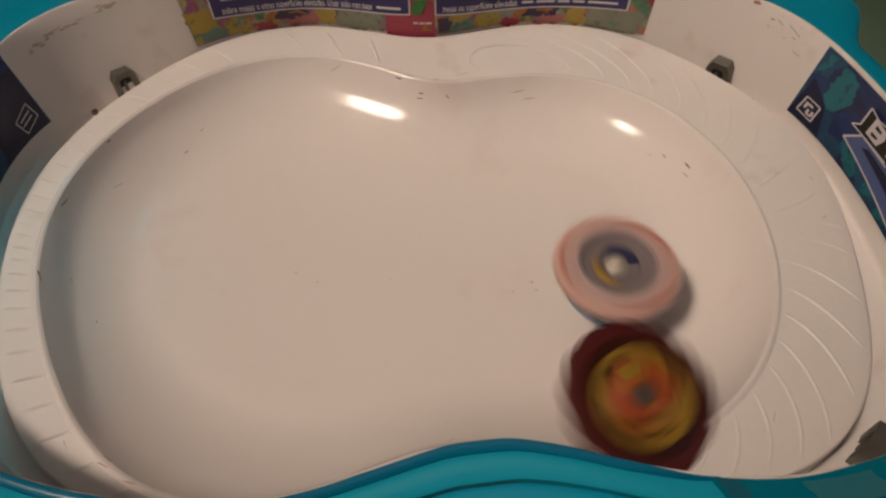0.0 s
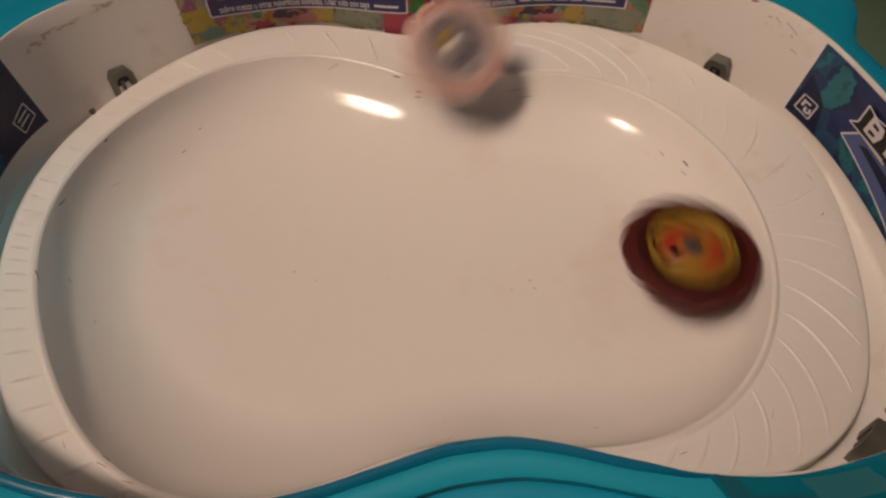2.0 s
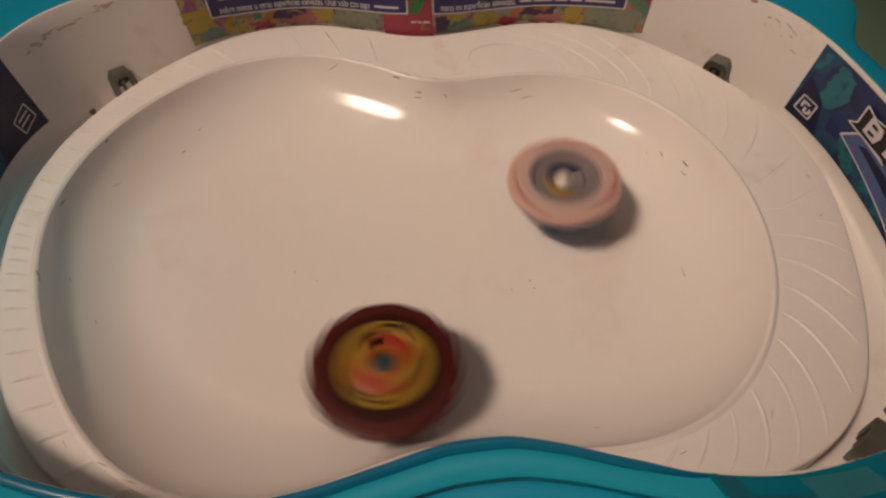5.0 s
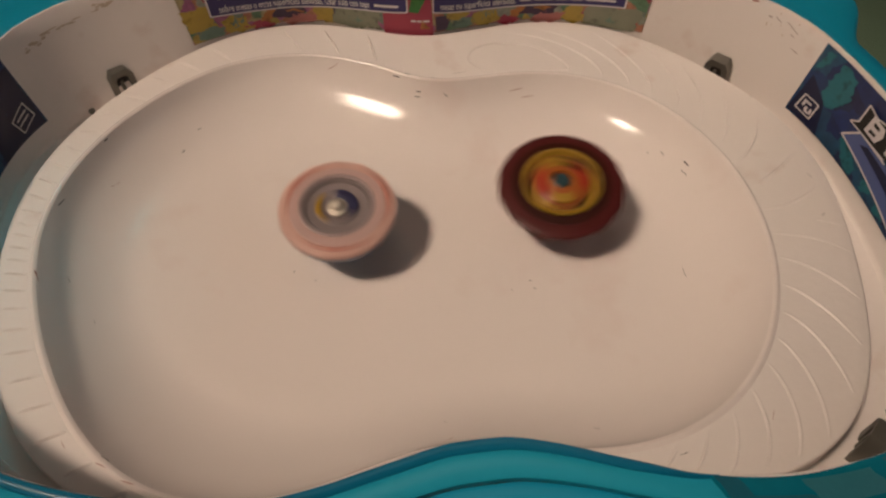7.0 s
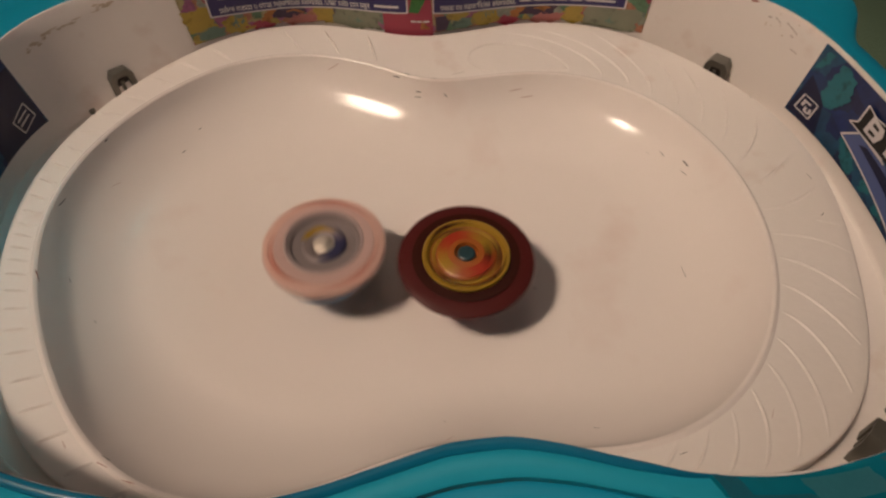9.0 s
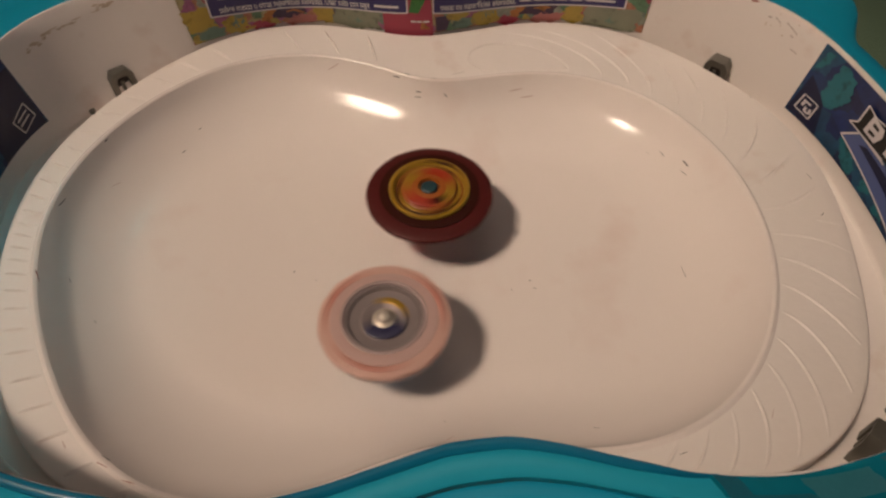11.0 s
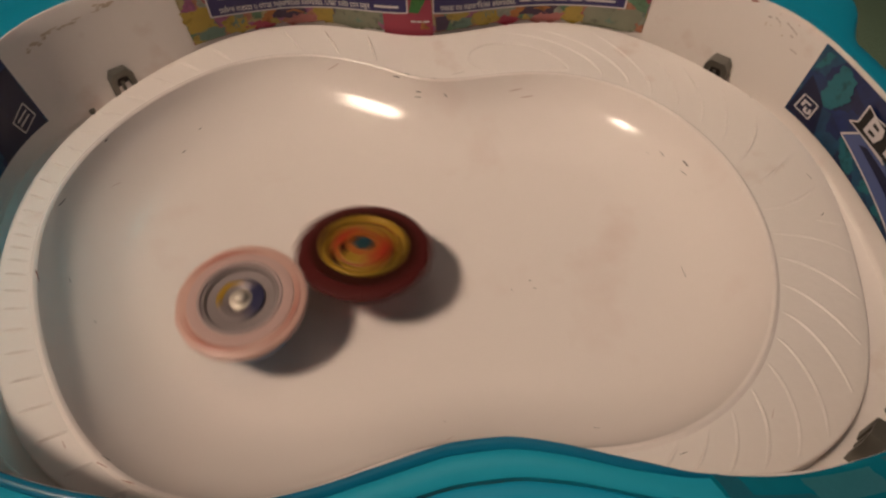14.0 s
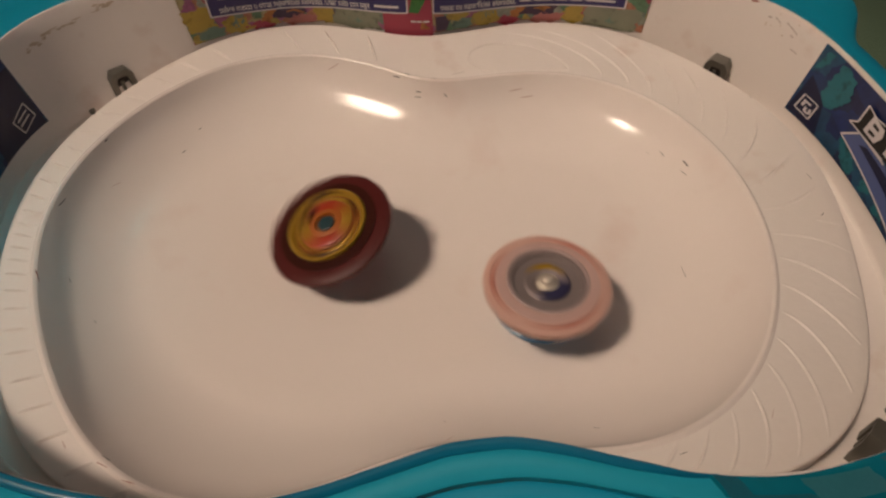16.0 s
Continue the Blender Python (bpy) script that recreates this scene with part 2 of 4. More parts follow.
part("foot", lathe(bmesh.new(), [(0.001, 0.0), (0.06, 0.0), (0.06, 0.012), (0.05, 0.02), (0.001, 0.02)], 40), DARK, clip)
part("stem", lathe(bmesh.new(), [(0.001, 0.02), (0.006, 0.02), (0.006, 0.68), (0.001, 0.68)], 16), GREY, clip)
o = part("head", lathe(bmesh.new(), [(0.062, 0.03), (0.05, 0.07), (0.02, 0.10), (0.02, 0.097), (0.047, 0.068), (0.058, 0.03), (0.062, 0.03)], 40), DARK, clip)
o.matrix_basis = pose(0.05, 0, COOL_AT[2] - GROUND, -30, 0, 0)
# ---- the arena ----
arena = tagged(empty("toy_arena", pose(0, 0, 0)), "white plastic battle arena with a teal outer shell and printed stickers", "toy arena")

# bowl, from its middle to the rounded rim bead
g = bmesh.new()
rows = []
for i in range(1, 73):
    rho = (i / 72) ** 0.7
    rows.append(ring(lambda a: at(a, radius("rim", a) * rho, bowl_z(a, radius("rim", a) * rho))))
vs = grid(g, rows, True)
mid = g.verts.new((CENTRE[0], CENTRE[1], RIM_Z - DEPTH))
for i in range(STEPS):
    g.faces.new((mid, vs[0][i], vs[0][(i + 1) % STEPS]))
bowl = part("bowl", g, WHITE, arena, "glossy white moulded bowl with two lobes, scuffed")

BEAD = [(0.0, 0.0), (0.0005, 0.0004), (0.0012, 0.0006), (0.0019, 0.0003), (0.0027, -0.0004)]
g = bmesh.new()
grid(g, [ring(lambda a: at(a, radius("rim", a) + d, RIM_Z + h)) for d, h in BEAD], True)
part("rim_bead", g, WHITE, arena)

# shelf, with its rounded outer edge and the step down to the trough
g = bmesh.new()
rows = []
for i in range(9):
    f = i / 8
    rows.append(ring(lambda a: at(a, radius("rim", a) + 0.0022 + (radius("shelf", a) - 0.0012 - radius("rim", a) - 0.0022) * f, shelf_z(a, f))))
for d, h in ((-0.0006, -0.0002), (-0.0002, -0.0006), (0.0, -0.0014), (0.0002, -0.0145)):
    rows.append(ring(lambda a: at(a, radius("shelf", a) + d, shelf_z(a, 1) + h)))
grid(g, rows, True)
shelf = part("shelf", g, SHELF_WHITE, arena, "satin white shelf round the bowl with moulded ridges")

g = bmesh.new()
grid(g, [ring(lambda a: at(a, radius("shelf", a) + (radius("base", a) - radius("shelf", a)) * f - (0.001 if f == 0 else 0), TROUGH_Z)) for f in (0, 0.5, 1)], True)
part("trough", g, SHELF_WHITE, arena, "dusty white trough between shelf and wall")


WALL_FOOT = 0.027


def wall_at(a, s, inward=0.0):
    """A place on the inner wall's face: s from 0 at its foot to 1 at its top."""
    foot = 0.0012 * max(0.0, 1 - (s + 0.19) / 0.06) ** 2
    r = radius("base", a) + (radius("top", a) - radius("base", a)) * s - foot - inward
    return at(a, r, WALL_FOOT + (TOP_Z - WALL_FOOT) * s)


g = bmesh.new()
rows = [ring(lambda a: wall_at(a, s)) for s in (-0.184, -0.17, -0.15, -0.13, 0.0, 0.2, 0.4, 0.6, 0.8, 0.97)]
rows.append(ring(lambda a: at(a, radius("top", a) + 0.0005, TOP_Z)))
rows.append(ring(lambda a: at(a, radius("top", a) + 0.0013, TOP_Z)))
rows.append(ring(lambda a: at(a, radius("top", a) + 0.0017, TOP_Z - 0.0006)))
rows.append(ring(lambda a: at(a, radius("top", a) + 0.0018, TOP_Z - 0.006)))
grid(g, rows, True)
wall = part("inner_wall", g, SHELF_WHITE, arena, "white inner wall leaning outward, grazed by spinning tops")


# teal outer shell: a flange under the wall's top edge, then a skirt to the floor
SHELL = [(0.04, -0.0022), (0.12, -0.0030), (0.5, -0.0040), (0.85, -0.0052), (0.95, -0.007), (1.0, -0.012), (1.06, -0.045), (1.15, GROUND - TOP_Z)]


def ease(x, x0, x1):
    k = max(0.0, min(1.0, (x - x0) / (x1 - x0)))
    return k * k * (3 - 2 * k)


def shell_reach(a):
    """How far the shell stands out: narrow beside one lobe, with a broad shoulder behind it."""
    deg = (math.degrees(a) + 180) % 360 - 180
    narrow = ease(deg, -45, -25) * (1 - ease(deg, 40, 60))
    shoulder = ease(deg, 20.5, 29.5) * (1 - ease(deg, 60, 85))
    return 0.030 + 0.016 * max(0.0, -math.cos(a)) - 0.012 * max(0.0, -math.sin(a)) ** 2 - 0.011 * narrow + 0.028 * shoulder


g = bmesh.new()
grid(g, [ring(lambda a: at(a, radius("top", a) + 0.0004 + d * shell_reach(a), TOP_Z + h)) for d, h in SHELL], True)
part("outer_shell", g, TEAL_BRIGHT, arena, "glossy teal plastic outer shell")


def arc(a0, a1, n=80):
    return [radians(a0 + (a1 - a0) * i / n) for i in range(n + 1)]


# the front piece that is clipped over the wall's top edge
FRONT, LEFT_CORNER, RIGHT_CORNER = arc(222, 305.2, 130), arc(190, 222, 50), arc(304.2, 340, 50)
COVER = [(0.0022, -0.026), (0.0004, -0.006), (0.0001, -0.0006), (0.0005, 0.0003), (0.0013, 0.0006), (0.0060, 0.0002), (0.0120, -0.0012), (0.0190, -0.0040), (0.024, -0.012), (0.030, GROUND - TOP_Z)]


def thinning(a, d, name):
    """The front piece's upper edge narrows to nothing where it meets the corner cover."""
    k = max(0.0, min(1.0, (305.2 - math.degrees(a)) / 8.0))
    return d * (0.25 + 0.75 * k * (2 - k)) if name.startswith("front") and 0.0007 < d <= 0.0038 else d


def nudge(a):
    """Small in-and-out sweep of the front piece's line."""
    deg = math.degrees(a)
    return 0.0010 * ease(deg, 280, 288) * (1 - ease(deg, 292, 297)) * -0.4 + 0.0012 * ease(deg, 299, 304.5) * (1 - ease(deg, 309, 318))


# the band's light on its upward face is put into a paler teal
for name, prof, m, label, turn in (
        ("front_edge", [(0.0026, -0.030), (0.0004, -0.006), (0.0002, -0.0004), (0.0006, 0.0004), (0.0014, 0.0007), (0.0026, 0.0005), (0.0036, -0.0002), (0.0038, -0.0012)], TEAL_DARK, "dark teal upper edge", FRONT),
        ("front_band", [(0.0036, -0.0012), (0.0038, -0.0004), (0.0050, 0.0), (0.0101, -0.0003), (0.0111, -0.0010), (0.0113, -0.005)], TEAL_LIT, "smooth teal band, coloured lighter as a lit upper face", FRONT),
        ("front_groove", [(0.0108, -0.003), (0.0121, -0.003)], DARK, "dark joint", FRONT),
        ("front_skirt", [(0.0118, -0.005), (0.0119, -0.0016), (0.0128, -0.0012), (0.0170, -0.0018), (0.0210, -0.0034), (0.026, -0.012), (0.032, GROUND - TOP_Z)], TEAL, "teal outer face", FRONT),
        ("corner_cover", COVER, TEAL_CLEAR, "see-through teal corner cover", LEFT_CORNER),
        ("corner_cover", COVER, TEAL_CLEAR, "see-through teal corner cover", RIGHT_CORNER)):
    g = bmesh.new()
    grid(g, [ring(lambda a: at(a, radius("top", a) + thinning(a, d, name) + nudge(a), TOP_Z + h), turn) for d, h in prof])
    part(name, g, m, arena, label)


# patches laid on the corner covers, painted to imitate what shows through them
PATCHES = ((311.0, 316.5, 0.0030, 0.0105, "pale"), (318.0, 321.5, 0.0016, 0.0060, "dim"), (304.6, 306.5, 0.0020, 0.0120, "dim"), (306.5, 311.0, 0.0075, 0.0115, "dim"), (212.0, 218.0, 0.0040, 0.0110, "dim"))
PALE_PATCH = mat("pale_teal_patch", (0.035, 0.20, 0.26), 0.35, vary=0.25, scale=160)
DIM_PATCH = mat("dim_teal_patch", (0.010, 0.13, 0.20), 0.35, vary=0.3, scale=160)
for a0, a1, d0, d1, shade in PATCHES:
    m = PALE_PATCH if shade == "pale" else DIM_PATCH
    g = bmesh.new()
    rows = []
    for j in range(5):
        d = d0 + (d1 - d0) * j / 4
        row = []
        for i in range(9):
            a = radians(a0 + (a1 - a0) * (i / 8 + 0.10 * noise.noise((a0, j * 0.9, 3.1))))
            z = next(h0 + (h1 - h0) * (d - q0) / (q1 - q0) for (q0, h0), (q1, h1) in zip(COVER[3:], COVER[4:]) if d <= q1)
            row.append(at(a, radius("top", a) + d, TOP_Z + z + 0.0004))
        rows.append(row)
    grid(g, rows)
    part("cover_patch", g, m, arena, "patch on the clear cover, painted like a view through it")

# ridges on the shelf: short straight ones along one lobe, swept vanes along the other
def ridge(a_in, a_out, f0, f1, w, h, n=10, bow=0.0):
    bm = bmesh.new()
    rows = []
    pts = []
    for i in range(n + 1):
        f = f0 + (f1 - f0) * i / n
        a = a_in + (a_out - a_in) * ((f - f0) / (f1 - f0)) ** (1 + bow)
        pts.append((a, f))
    for i, (a, f) in enumerate(pts):
        ri = radius("rim", a) + 0.0022
        r = ri + (radius("shelf", a) - 0.0012 - ri) * f
        z = shelf_z(a, f)
        taper = min(1.0, 4 * i / n, 4 * (n - i) / n)
        dz = h * (0.15 + 0.85 * taper)
        c = Vector(at(a, r, z))
        j = min(i + 1, n)
        k = max(i - 1, 0)
        rj = [Vector(at(pts[q][0], radius("rim", pts[q][0]) + 0.0022 + (radius("shelf", pts[q][0]) - 0.0034 - radius("rim", pts[q][0])) * pts[q][1], 0)) for q in (k, j)]
        along = (rj[1] - rj[0]).normalized()
        side = Vector((-along.y, along.x, 0)) * w
        rows.append([c - side + Vector((0, 0, -0.0002)), c - side * 0.45 + Vector((0, 0, dz * 0.75)), c + Vector((0, 0, dz)), c + side * 0.45 + Vector((0, 0, dz * 0.75)), c + side + Vector((0, 0, -0.0002))])
    grid(bm, rows)
    return bm


TICKS = (102, 111, 119, 133.3, 139.7, 145.6, 151.6, 156.8, 161.9, 166.3, 170.1, 173.7, 177, 180, 182.5, 184.6, 186.9, 189.2, 191.8, 194.8,
         198, 201.7, 205.6, 210.2, 215.1, 220.3, 226.5, 233)
for d in TICKS:
    a = radians(d)
    part("ridge", ridge(a + (0.012 if d > 165 else -0.006), a - (0.012 if d > 165 else -0.006), 0.10, 0.86, 0.0007, 0.0010), SHELF_WHITE, shelf)
VANES = ((43.8, 72.0, 0.88, 0.55), (38.0, 66.0, 0.91, 0.52), (33.2, 55.0, 0.92, 0.46), (27.3, 45.1, 0.95, 0.44), (21.6, 37.5, 0.92, 0.35),
         (16.3, 28.5, 0.85, 0.3), (11.2, 20.8, 0.84, 0.35), (5.4, 11.6, 0.84, 0.1), (0.4, 4.6, 0.84, 0.7), (-4.7, -7.0, 0.98, 1.9),
         (-9.5, -14.4, 0.97, 0.7), (-14.7, -21.2, 0.93, 0.5), (-19.7, -28.2, 0.92, 0.55), (-24.5, -35.4, 0.97, 0.3), (-29.3, -39.4, 0.93, 0.2),
         (-34.4, -43.6, 0.93, 0.1), (-39.0, -47.4, 0.91, 0.0), (-43.2, -51.4, 0.92, -0.15), (-48.0, -55.0, 0.9, -0.1))
for a_in, a_out, f1, bow in VANES:
    part("vane", ridge(radians(a_in), radians(a_out), 0.05, f1, 0.0008, 0.0005, 20, bow), SHELF_WHITE, shelf)
part("vane", ridge(radians(-1.6), radians(-2.3), 0.66, 0.96, 0.0008, 0.0005, 10, 0.2), SHELF_WHITE, shelf)
# the drop-shaped loop at the back
g = bmesh.new()
loop = []
for i in range(49):
    u = 2 * math.pi * i / 48
    x = 0.0355 + 0.0236 * math.cos(u) + 0.002 * math.sin(u) ** 2
    y = 0.0890 + 0.0108 * math.sin(u) * (1.0 - 0.40 * math.cos(u)) - 0.0085 * max(0.0, math.cos(u)) ** 2
    loop.append((x, y))
rows = []
for i in range(49):
    p, q = Vector((*loop[i - 1 if i else 47], 0)), Vector((*loop[(i + 1) % 48], 0))
    al = (q - p).normalized()
    sd = Vector((-al.y, al.x, 0)) * 0.0005
    c = Vector((*loop[i], SHELF_Z + 0.0003))
    rows.append([c - sd, c + Vector((0, 0, 0.0006)), c + sd])
grid(g, rows)
part("loop_ridge", g, SHELF_WHITE, shelf)

# grey corner brackets and studs in the trough


def bracket(x, y, turn):
    o = empty("bracket")
    o.parent = arena
    o.matrix_basis = pose(x, y, TROUGH_Z, 0, 0, turn)
    o["label"] = "grey metal bracket with a slot closed by a dark sheet"
    bm = bmesh.new()
    prof = [(-0.0062, 0), (-0.0056, 0.0125), (-0.0036, 0.0155), (0.0036, 0.0155), (0.0056, 0.0125), (0.0062, 0)]
    inner = [(-0.0030, 0), (-0.0029, 0.0105), (-0.0020, 0.0122), (0.0020, 0.0122), (0.0029, 0.0105), (0.0030, 0)]
    rows = []
    for yy, pr in ((-0.003, inner), (-0.0042, inner), (-0.0045, prof), (0.0045, prof), (0.0044, inner)):
        rows.append([(px, yy, pz) for px, pz in pr])
    grid(bm, rows)
    part("bracket_body", bm, GREY, o)
    # near-black sheet across the slot, painted in for the shade inside
    bm = bmesh.new()
    grid(bm, [[(px, -0.0029, pz) for px, pz in inner[:3]], [(-px, -0.0029, pz) for px, pz in inner[:3]]])
    part("slot", bm, DARK, o)
    bm = box(bmesh.new(), -0.0012, 0.0004, -0.0040, -0.0031, 0.0, 0.0105, 0.0003)
    part("catch", bm, GREY, o)
    return o


for x, y, turn in ((-0.1535, 0.0800, 42), (0.1325, 0.0875, -38), (0.1366, -0.1000, 226), (-0.154, -0.101, 140)):
    bracket(x, y, turn)
for x, y in ((-0.1652, 0.0650), (-0.1397, 0.0991), (0.1454, 0.0727), (0.1508, -0.0854)):
    g = lathe(bmesh.new(), [(0.0001, 0.0), (0.0019, 0.0), (0.0019, 0.0030), (0.0013, 0.0038), (0.0001, 0.0040)], 16)
    o = part("stud", g, GREY, arena, "small grey stud")
    o.matrix_basis = pose(x, y, TROUGH_Z)

# ---- stickers on the wall ----
ART = patchwork("bright_art_print", [(0.30, 0.06, 0.08), (0.36, 0.27, 0.07), (0.10, 0.19, 0.11), (0.25, 0.27, 0.22), (0.05, 0.04, 0.09), (0.38, 0.16, 0.10), (0.16, 0.20, 0.16), (0.30, 0.10, 0.20), (0.36, 0.31, 0.16)], 150)
BLUES = patchwork("blue_art_print", [(0.008, 0.010, 0.05), (0.008, 0.022, 0.11), (0.012, 0.05, 0.14), (0.009, 0.030, 0.14), (0.008, 0.012, 0.06), (0.012, 0.07, 0.15)], 70, smooth=True)


def wall_patch(a0, a1, s0, s1, lift, n=60, m=8, lean=0.0):
    """A sheet that lies on the curved wall, between two angles (degrees) and two heights; lean skews its sides."""
    bm = bmesh.new()
    rows = []
    for j in range(m + 1):
        s = s0 + (s1 - s0) * j / m
        k = lean * (j / m)
        rows.append([wall_at(radians(a0 + k + (a1 - a0 - 2 * k) * i / n), s, lift) for i in range(n + 1)])
    grid(bm, rows)
    return bm


def wall_strip(points, w, lift, n=14):
    """A thin line on the wall through (degrees, s) points."""
    bm = bmesh.new()
    for (a0, s0), (a1, s1) in zip(points, points[1:]):
        rows = [[], []]
        da, ds = radians(a1 - a0) * 0.125, (s1 - s0) * (TOP_Z - WALL_FOOT)
        ln = math.hypot(da, ds) or 1
        for i in range(n + 1):
            f = i / n
            for k, sg in ((0, -1), (1, 1)):
                rows[k].append(wall_at(radians(a0 + (a1 - a0) * f) + sg * w * (-ds / ln) / 0.125 / 2,
                                       s0 + (s1 - s0) * f + sg * w * (da / ln) / (TOP_Z - WALL_FOOT) / 2, lift))
        grid(bm, rows)
    return bm


def writing(name, body, a_left, a_right, s_base, height, parent, material, lift, bold=0.0):
    """Letters from the built-in font, laid on the wall from a_left to a_right (degrees)."""
    cu = bpy.data.curves.new(name, "FONT")
    cu.body, cu.size, cu.resolution_u, cu.offset = body, 1.0, 2, bold
    tmp = new(name, cu)
    bpy.context.view_layer.update()
    me = bpy.data.meshes.new_from_object(tmp)
    bpy.data.objects.remove(tmp)
    xs = [v.co.x for v in me.vertices]
    x0, x1 = min(xs), max(xs)
    for v in me.vertices:
        a = a_left + (a_right - a_left) * (v.co.x - x0) / (x1 - x0)
        v.co = wall_at(radians(a), s_base(a) + v.co.y * height, lift)
    me.materials.clear()
    me.materials.append(material)
    ob = new(name, me)
    ob.parent = parent
    return ob


panel = part("instruction_sticker", wall_patch(135.4, 46.8, 0.18, 0.99, 0.0004, 120), ART, arena, "colourful comic-art sticker with navy text boxes")


def box_foot(f):
    """The text boxes' lower edge sags at both ends."""
    return 0.465 - 0.075 * math.sin(math.pi * f)


for a0, a1 in ((131.0, 92.6), (86.5, 50.5)):
    g = bmesh.new()
    rows = []
    for j in range(9):
        rows.append([wall_at(radians(a0 + (a1 - a0) * i / 60), box_foot(i / 60) + (0.97 - box_foot(i / 60)) * j / 8, 0.0008) for i in range(61)])
    grid(g, rows)
    part("text_box", g, NAVY, panel, "navy text box with a pale border")
    edge = [(a0, 0.97)] + [(a0 + (a1 - a0) * i / 16, box_foot(i / 16)) for i in range(17)] + [(a1, 0.97)]
    part("border", wall_strip(edge, 0.0006, 0.0011, 4), PALE_INK, panel)


def on_line(a0, a1, a, s):
    return s + box_foot((a - a0) / (a1 - a0)) - 0.465


writing("printed_line", "sobre mesas u otras superficies elevadas. Usar solo con tops", 129.3, 101.0, lambda a: on_line(131, 92.6, a, 0.502), 0.132, panel, PALE_INK, 0.0011, 0.010)
writing("printed_line", "mesas ou superfícies elevadas.", 84.8, 69.5, lambda a: on_line(86.5, 50.5, a, 0.502), 0.132, panel, PALE_INK, 0.0011, 0.010)
for e0, e1, a0, a1, s in ((131, 92.6, 100.0, 94.6, 0.515), (86.5, 50.5, 68.8, 66.8, 0.515), (86.5, 50.5, 66.2, 63.0, 0.515), (86.5, 50.5, 62.4, 60.4, 0.515), (86.5, 50.5, 59.8, 57.8, 0.515), (86.5, 50.5, 57.2, 52.2, 0.515),
                          (131, 92.6, 129, 124, 0.66), (131, 92.6, 123, 117, 0.66), (131, 92.6, 116, 112, 0.66), (131, 92.6, 111, 102, 0.66), (131, 92.6, 101, 95, 0.66),
                          (86.5, 50.5, 84.8, 81, 0.66)):
    g = bmesh.new()
    grid(g, [[wall_at(radians(a0 + (a1 - a0) * i / 8), on_line(e0, e1, a0 + (a1 - a0) * i / 8, s + h), 0.0011) for i in range(9)] for h in ((0.012, 0.042) if s < 0.6 else (0.02, 0.04))])
    part("word_bar", g, PALE_INK, panel)
# small print under the boxes
for a0, a1 in ((91.8, 90.6), (90.3, 89.2), (88.9, 87.4)):
    part("word_bar", wall_patch(a0, a1, 0.335, 0.36, 0.0008, 6, 1), PALE_INK, panel)
RED_INK = mat("crimson_print", (0.36, 0.05, 0.085), 0.4, vary=0.2, scale=150)


def wall_shape(points, lift, n=5, rough=0.0):
    """A flat printed shape on the wall: a fan of (degrees, s) corners, cut fine enough to follow the curve."""
    bm = bmesh.new()
    ca, cs = sum(p[0] for p in points) / len(points), sum(p[1] for p in points) / len(points)
    ringed = []
    for (a0, s0), (a1, s1) in zip(points, points[1:] + points[:1]):
        ringed += [(a0 + (a1 - a0) * i / n, s0 + (s1 - s0) * i / n) for i in range(n)]
    if rough:
        ringed = [(a + rough * 3 * noise.noise((a * 0.9, s * 22, 1.7)), s + rough * 0.16 * noise.noise((a * 0.9, s * 22, 8.3))) for a, s in ringed]
    rows = [[wall_at(radians(ca + (a - ca) * f), cs + (s - cs) * f, lift) for a, s in ringed] for f in (0.02, 0.35, 0.7, 1.0)]
    grid(bm, rows, True)
    return bm


def print_ink(name, colour):
    return mat(name, colour, 0.4, vary=0.35, scale=420, stain=tuple(c * 0.45 for c in colour), stain_scale=260, stain_at=0.55)


YELLOW_INK, GREYGREEN_INK = print_ink("yellow_print", (0.46, 0.33, 0.07)), print_ink("grey_green_print", (0.25, 0.26, 0.19))
PINK_INK, ORANGE_INK = print_ink("pink_print", (0.46, 0.17, 0.16)), print_ink("orange_print", (0.46, 0.18, 0.06))
SEA_INK, DUSK_INK = print_ink("sea_green_print", (0.16, 0.25, 0.20)), print_ink("dusky_violet_print", (0.06, 0.035, 0.07))
# the same art is printed twice, under each text box
for a0, step, first in ((136.2, 27.8, True), (89.45, 28.5, False)):
    for ink, x0, x1, s0, s1, skew in (
            (YELLOW_INK, 25, 155, 0.32, 0.60, 12), (SEA_INK, 60, 195, 0.19, 0.31, 20), (YELLOW_INK, 200, 330, 0.19, 0.37, 40), (SEA_INK, 235, 300, 0.26, 0.36, -10),
            (RED_INK, 310, 445, 0.17, 0.25, 25), (PINK_INK, 520, 670, 0.16, 0.27, -30), (DUSK_INK, 445, 620, 0.265, 0.43, -35), (ORANGE_INK, 405, 450, 0.24, 0.42, -45),
            (ORANGE_INK, 520, 600, 0.33, 0.36, 20), (YELLOW_INK, 670, 765, 0.17, 0.40, 10), (GREYGREEN_INK, 772, 1040, 0.16, 0.44, -18), (SEA_INK, 830, 930, 0.22, 0.30, 15)):
        x0, x1 = x0 + (0 if first else 150), x1 + (0 if first else 150)
        am, hw = a0 - (x0 + x1) / 2 / step, (x1 - x0) / 2 / step
        k = skew / step / 2
        pts = [(am + hw - k, s0), (am - hw * 0.2, s0 - 0.015), (am - hw - k * 0.6, s0 + 0.02), (am - hw * 0.9 + k * 0.4, (s0 + s1) / 2), (am - hw + k, s1), (am + hw * 0.3, s1 + 0.02), (am + hw + k, s1 - 0.02), (am + hw * 1.05, (s0 + s1) / 2)]
        part("art_patch", wall_shape(pts, 0.0006 if ink is not ORANGE_INK else 0.0007, 6, 0.28), ink, panel)
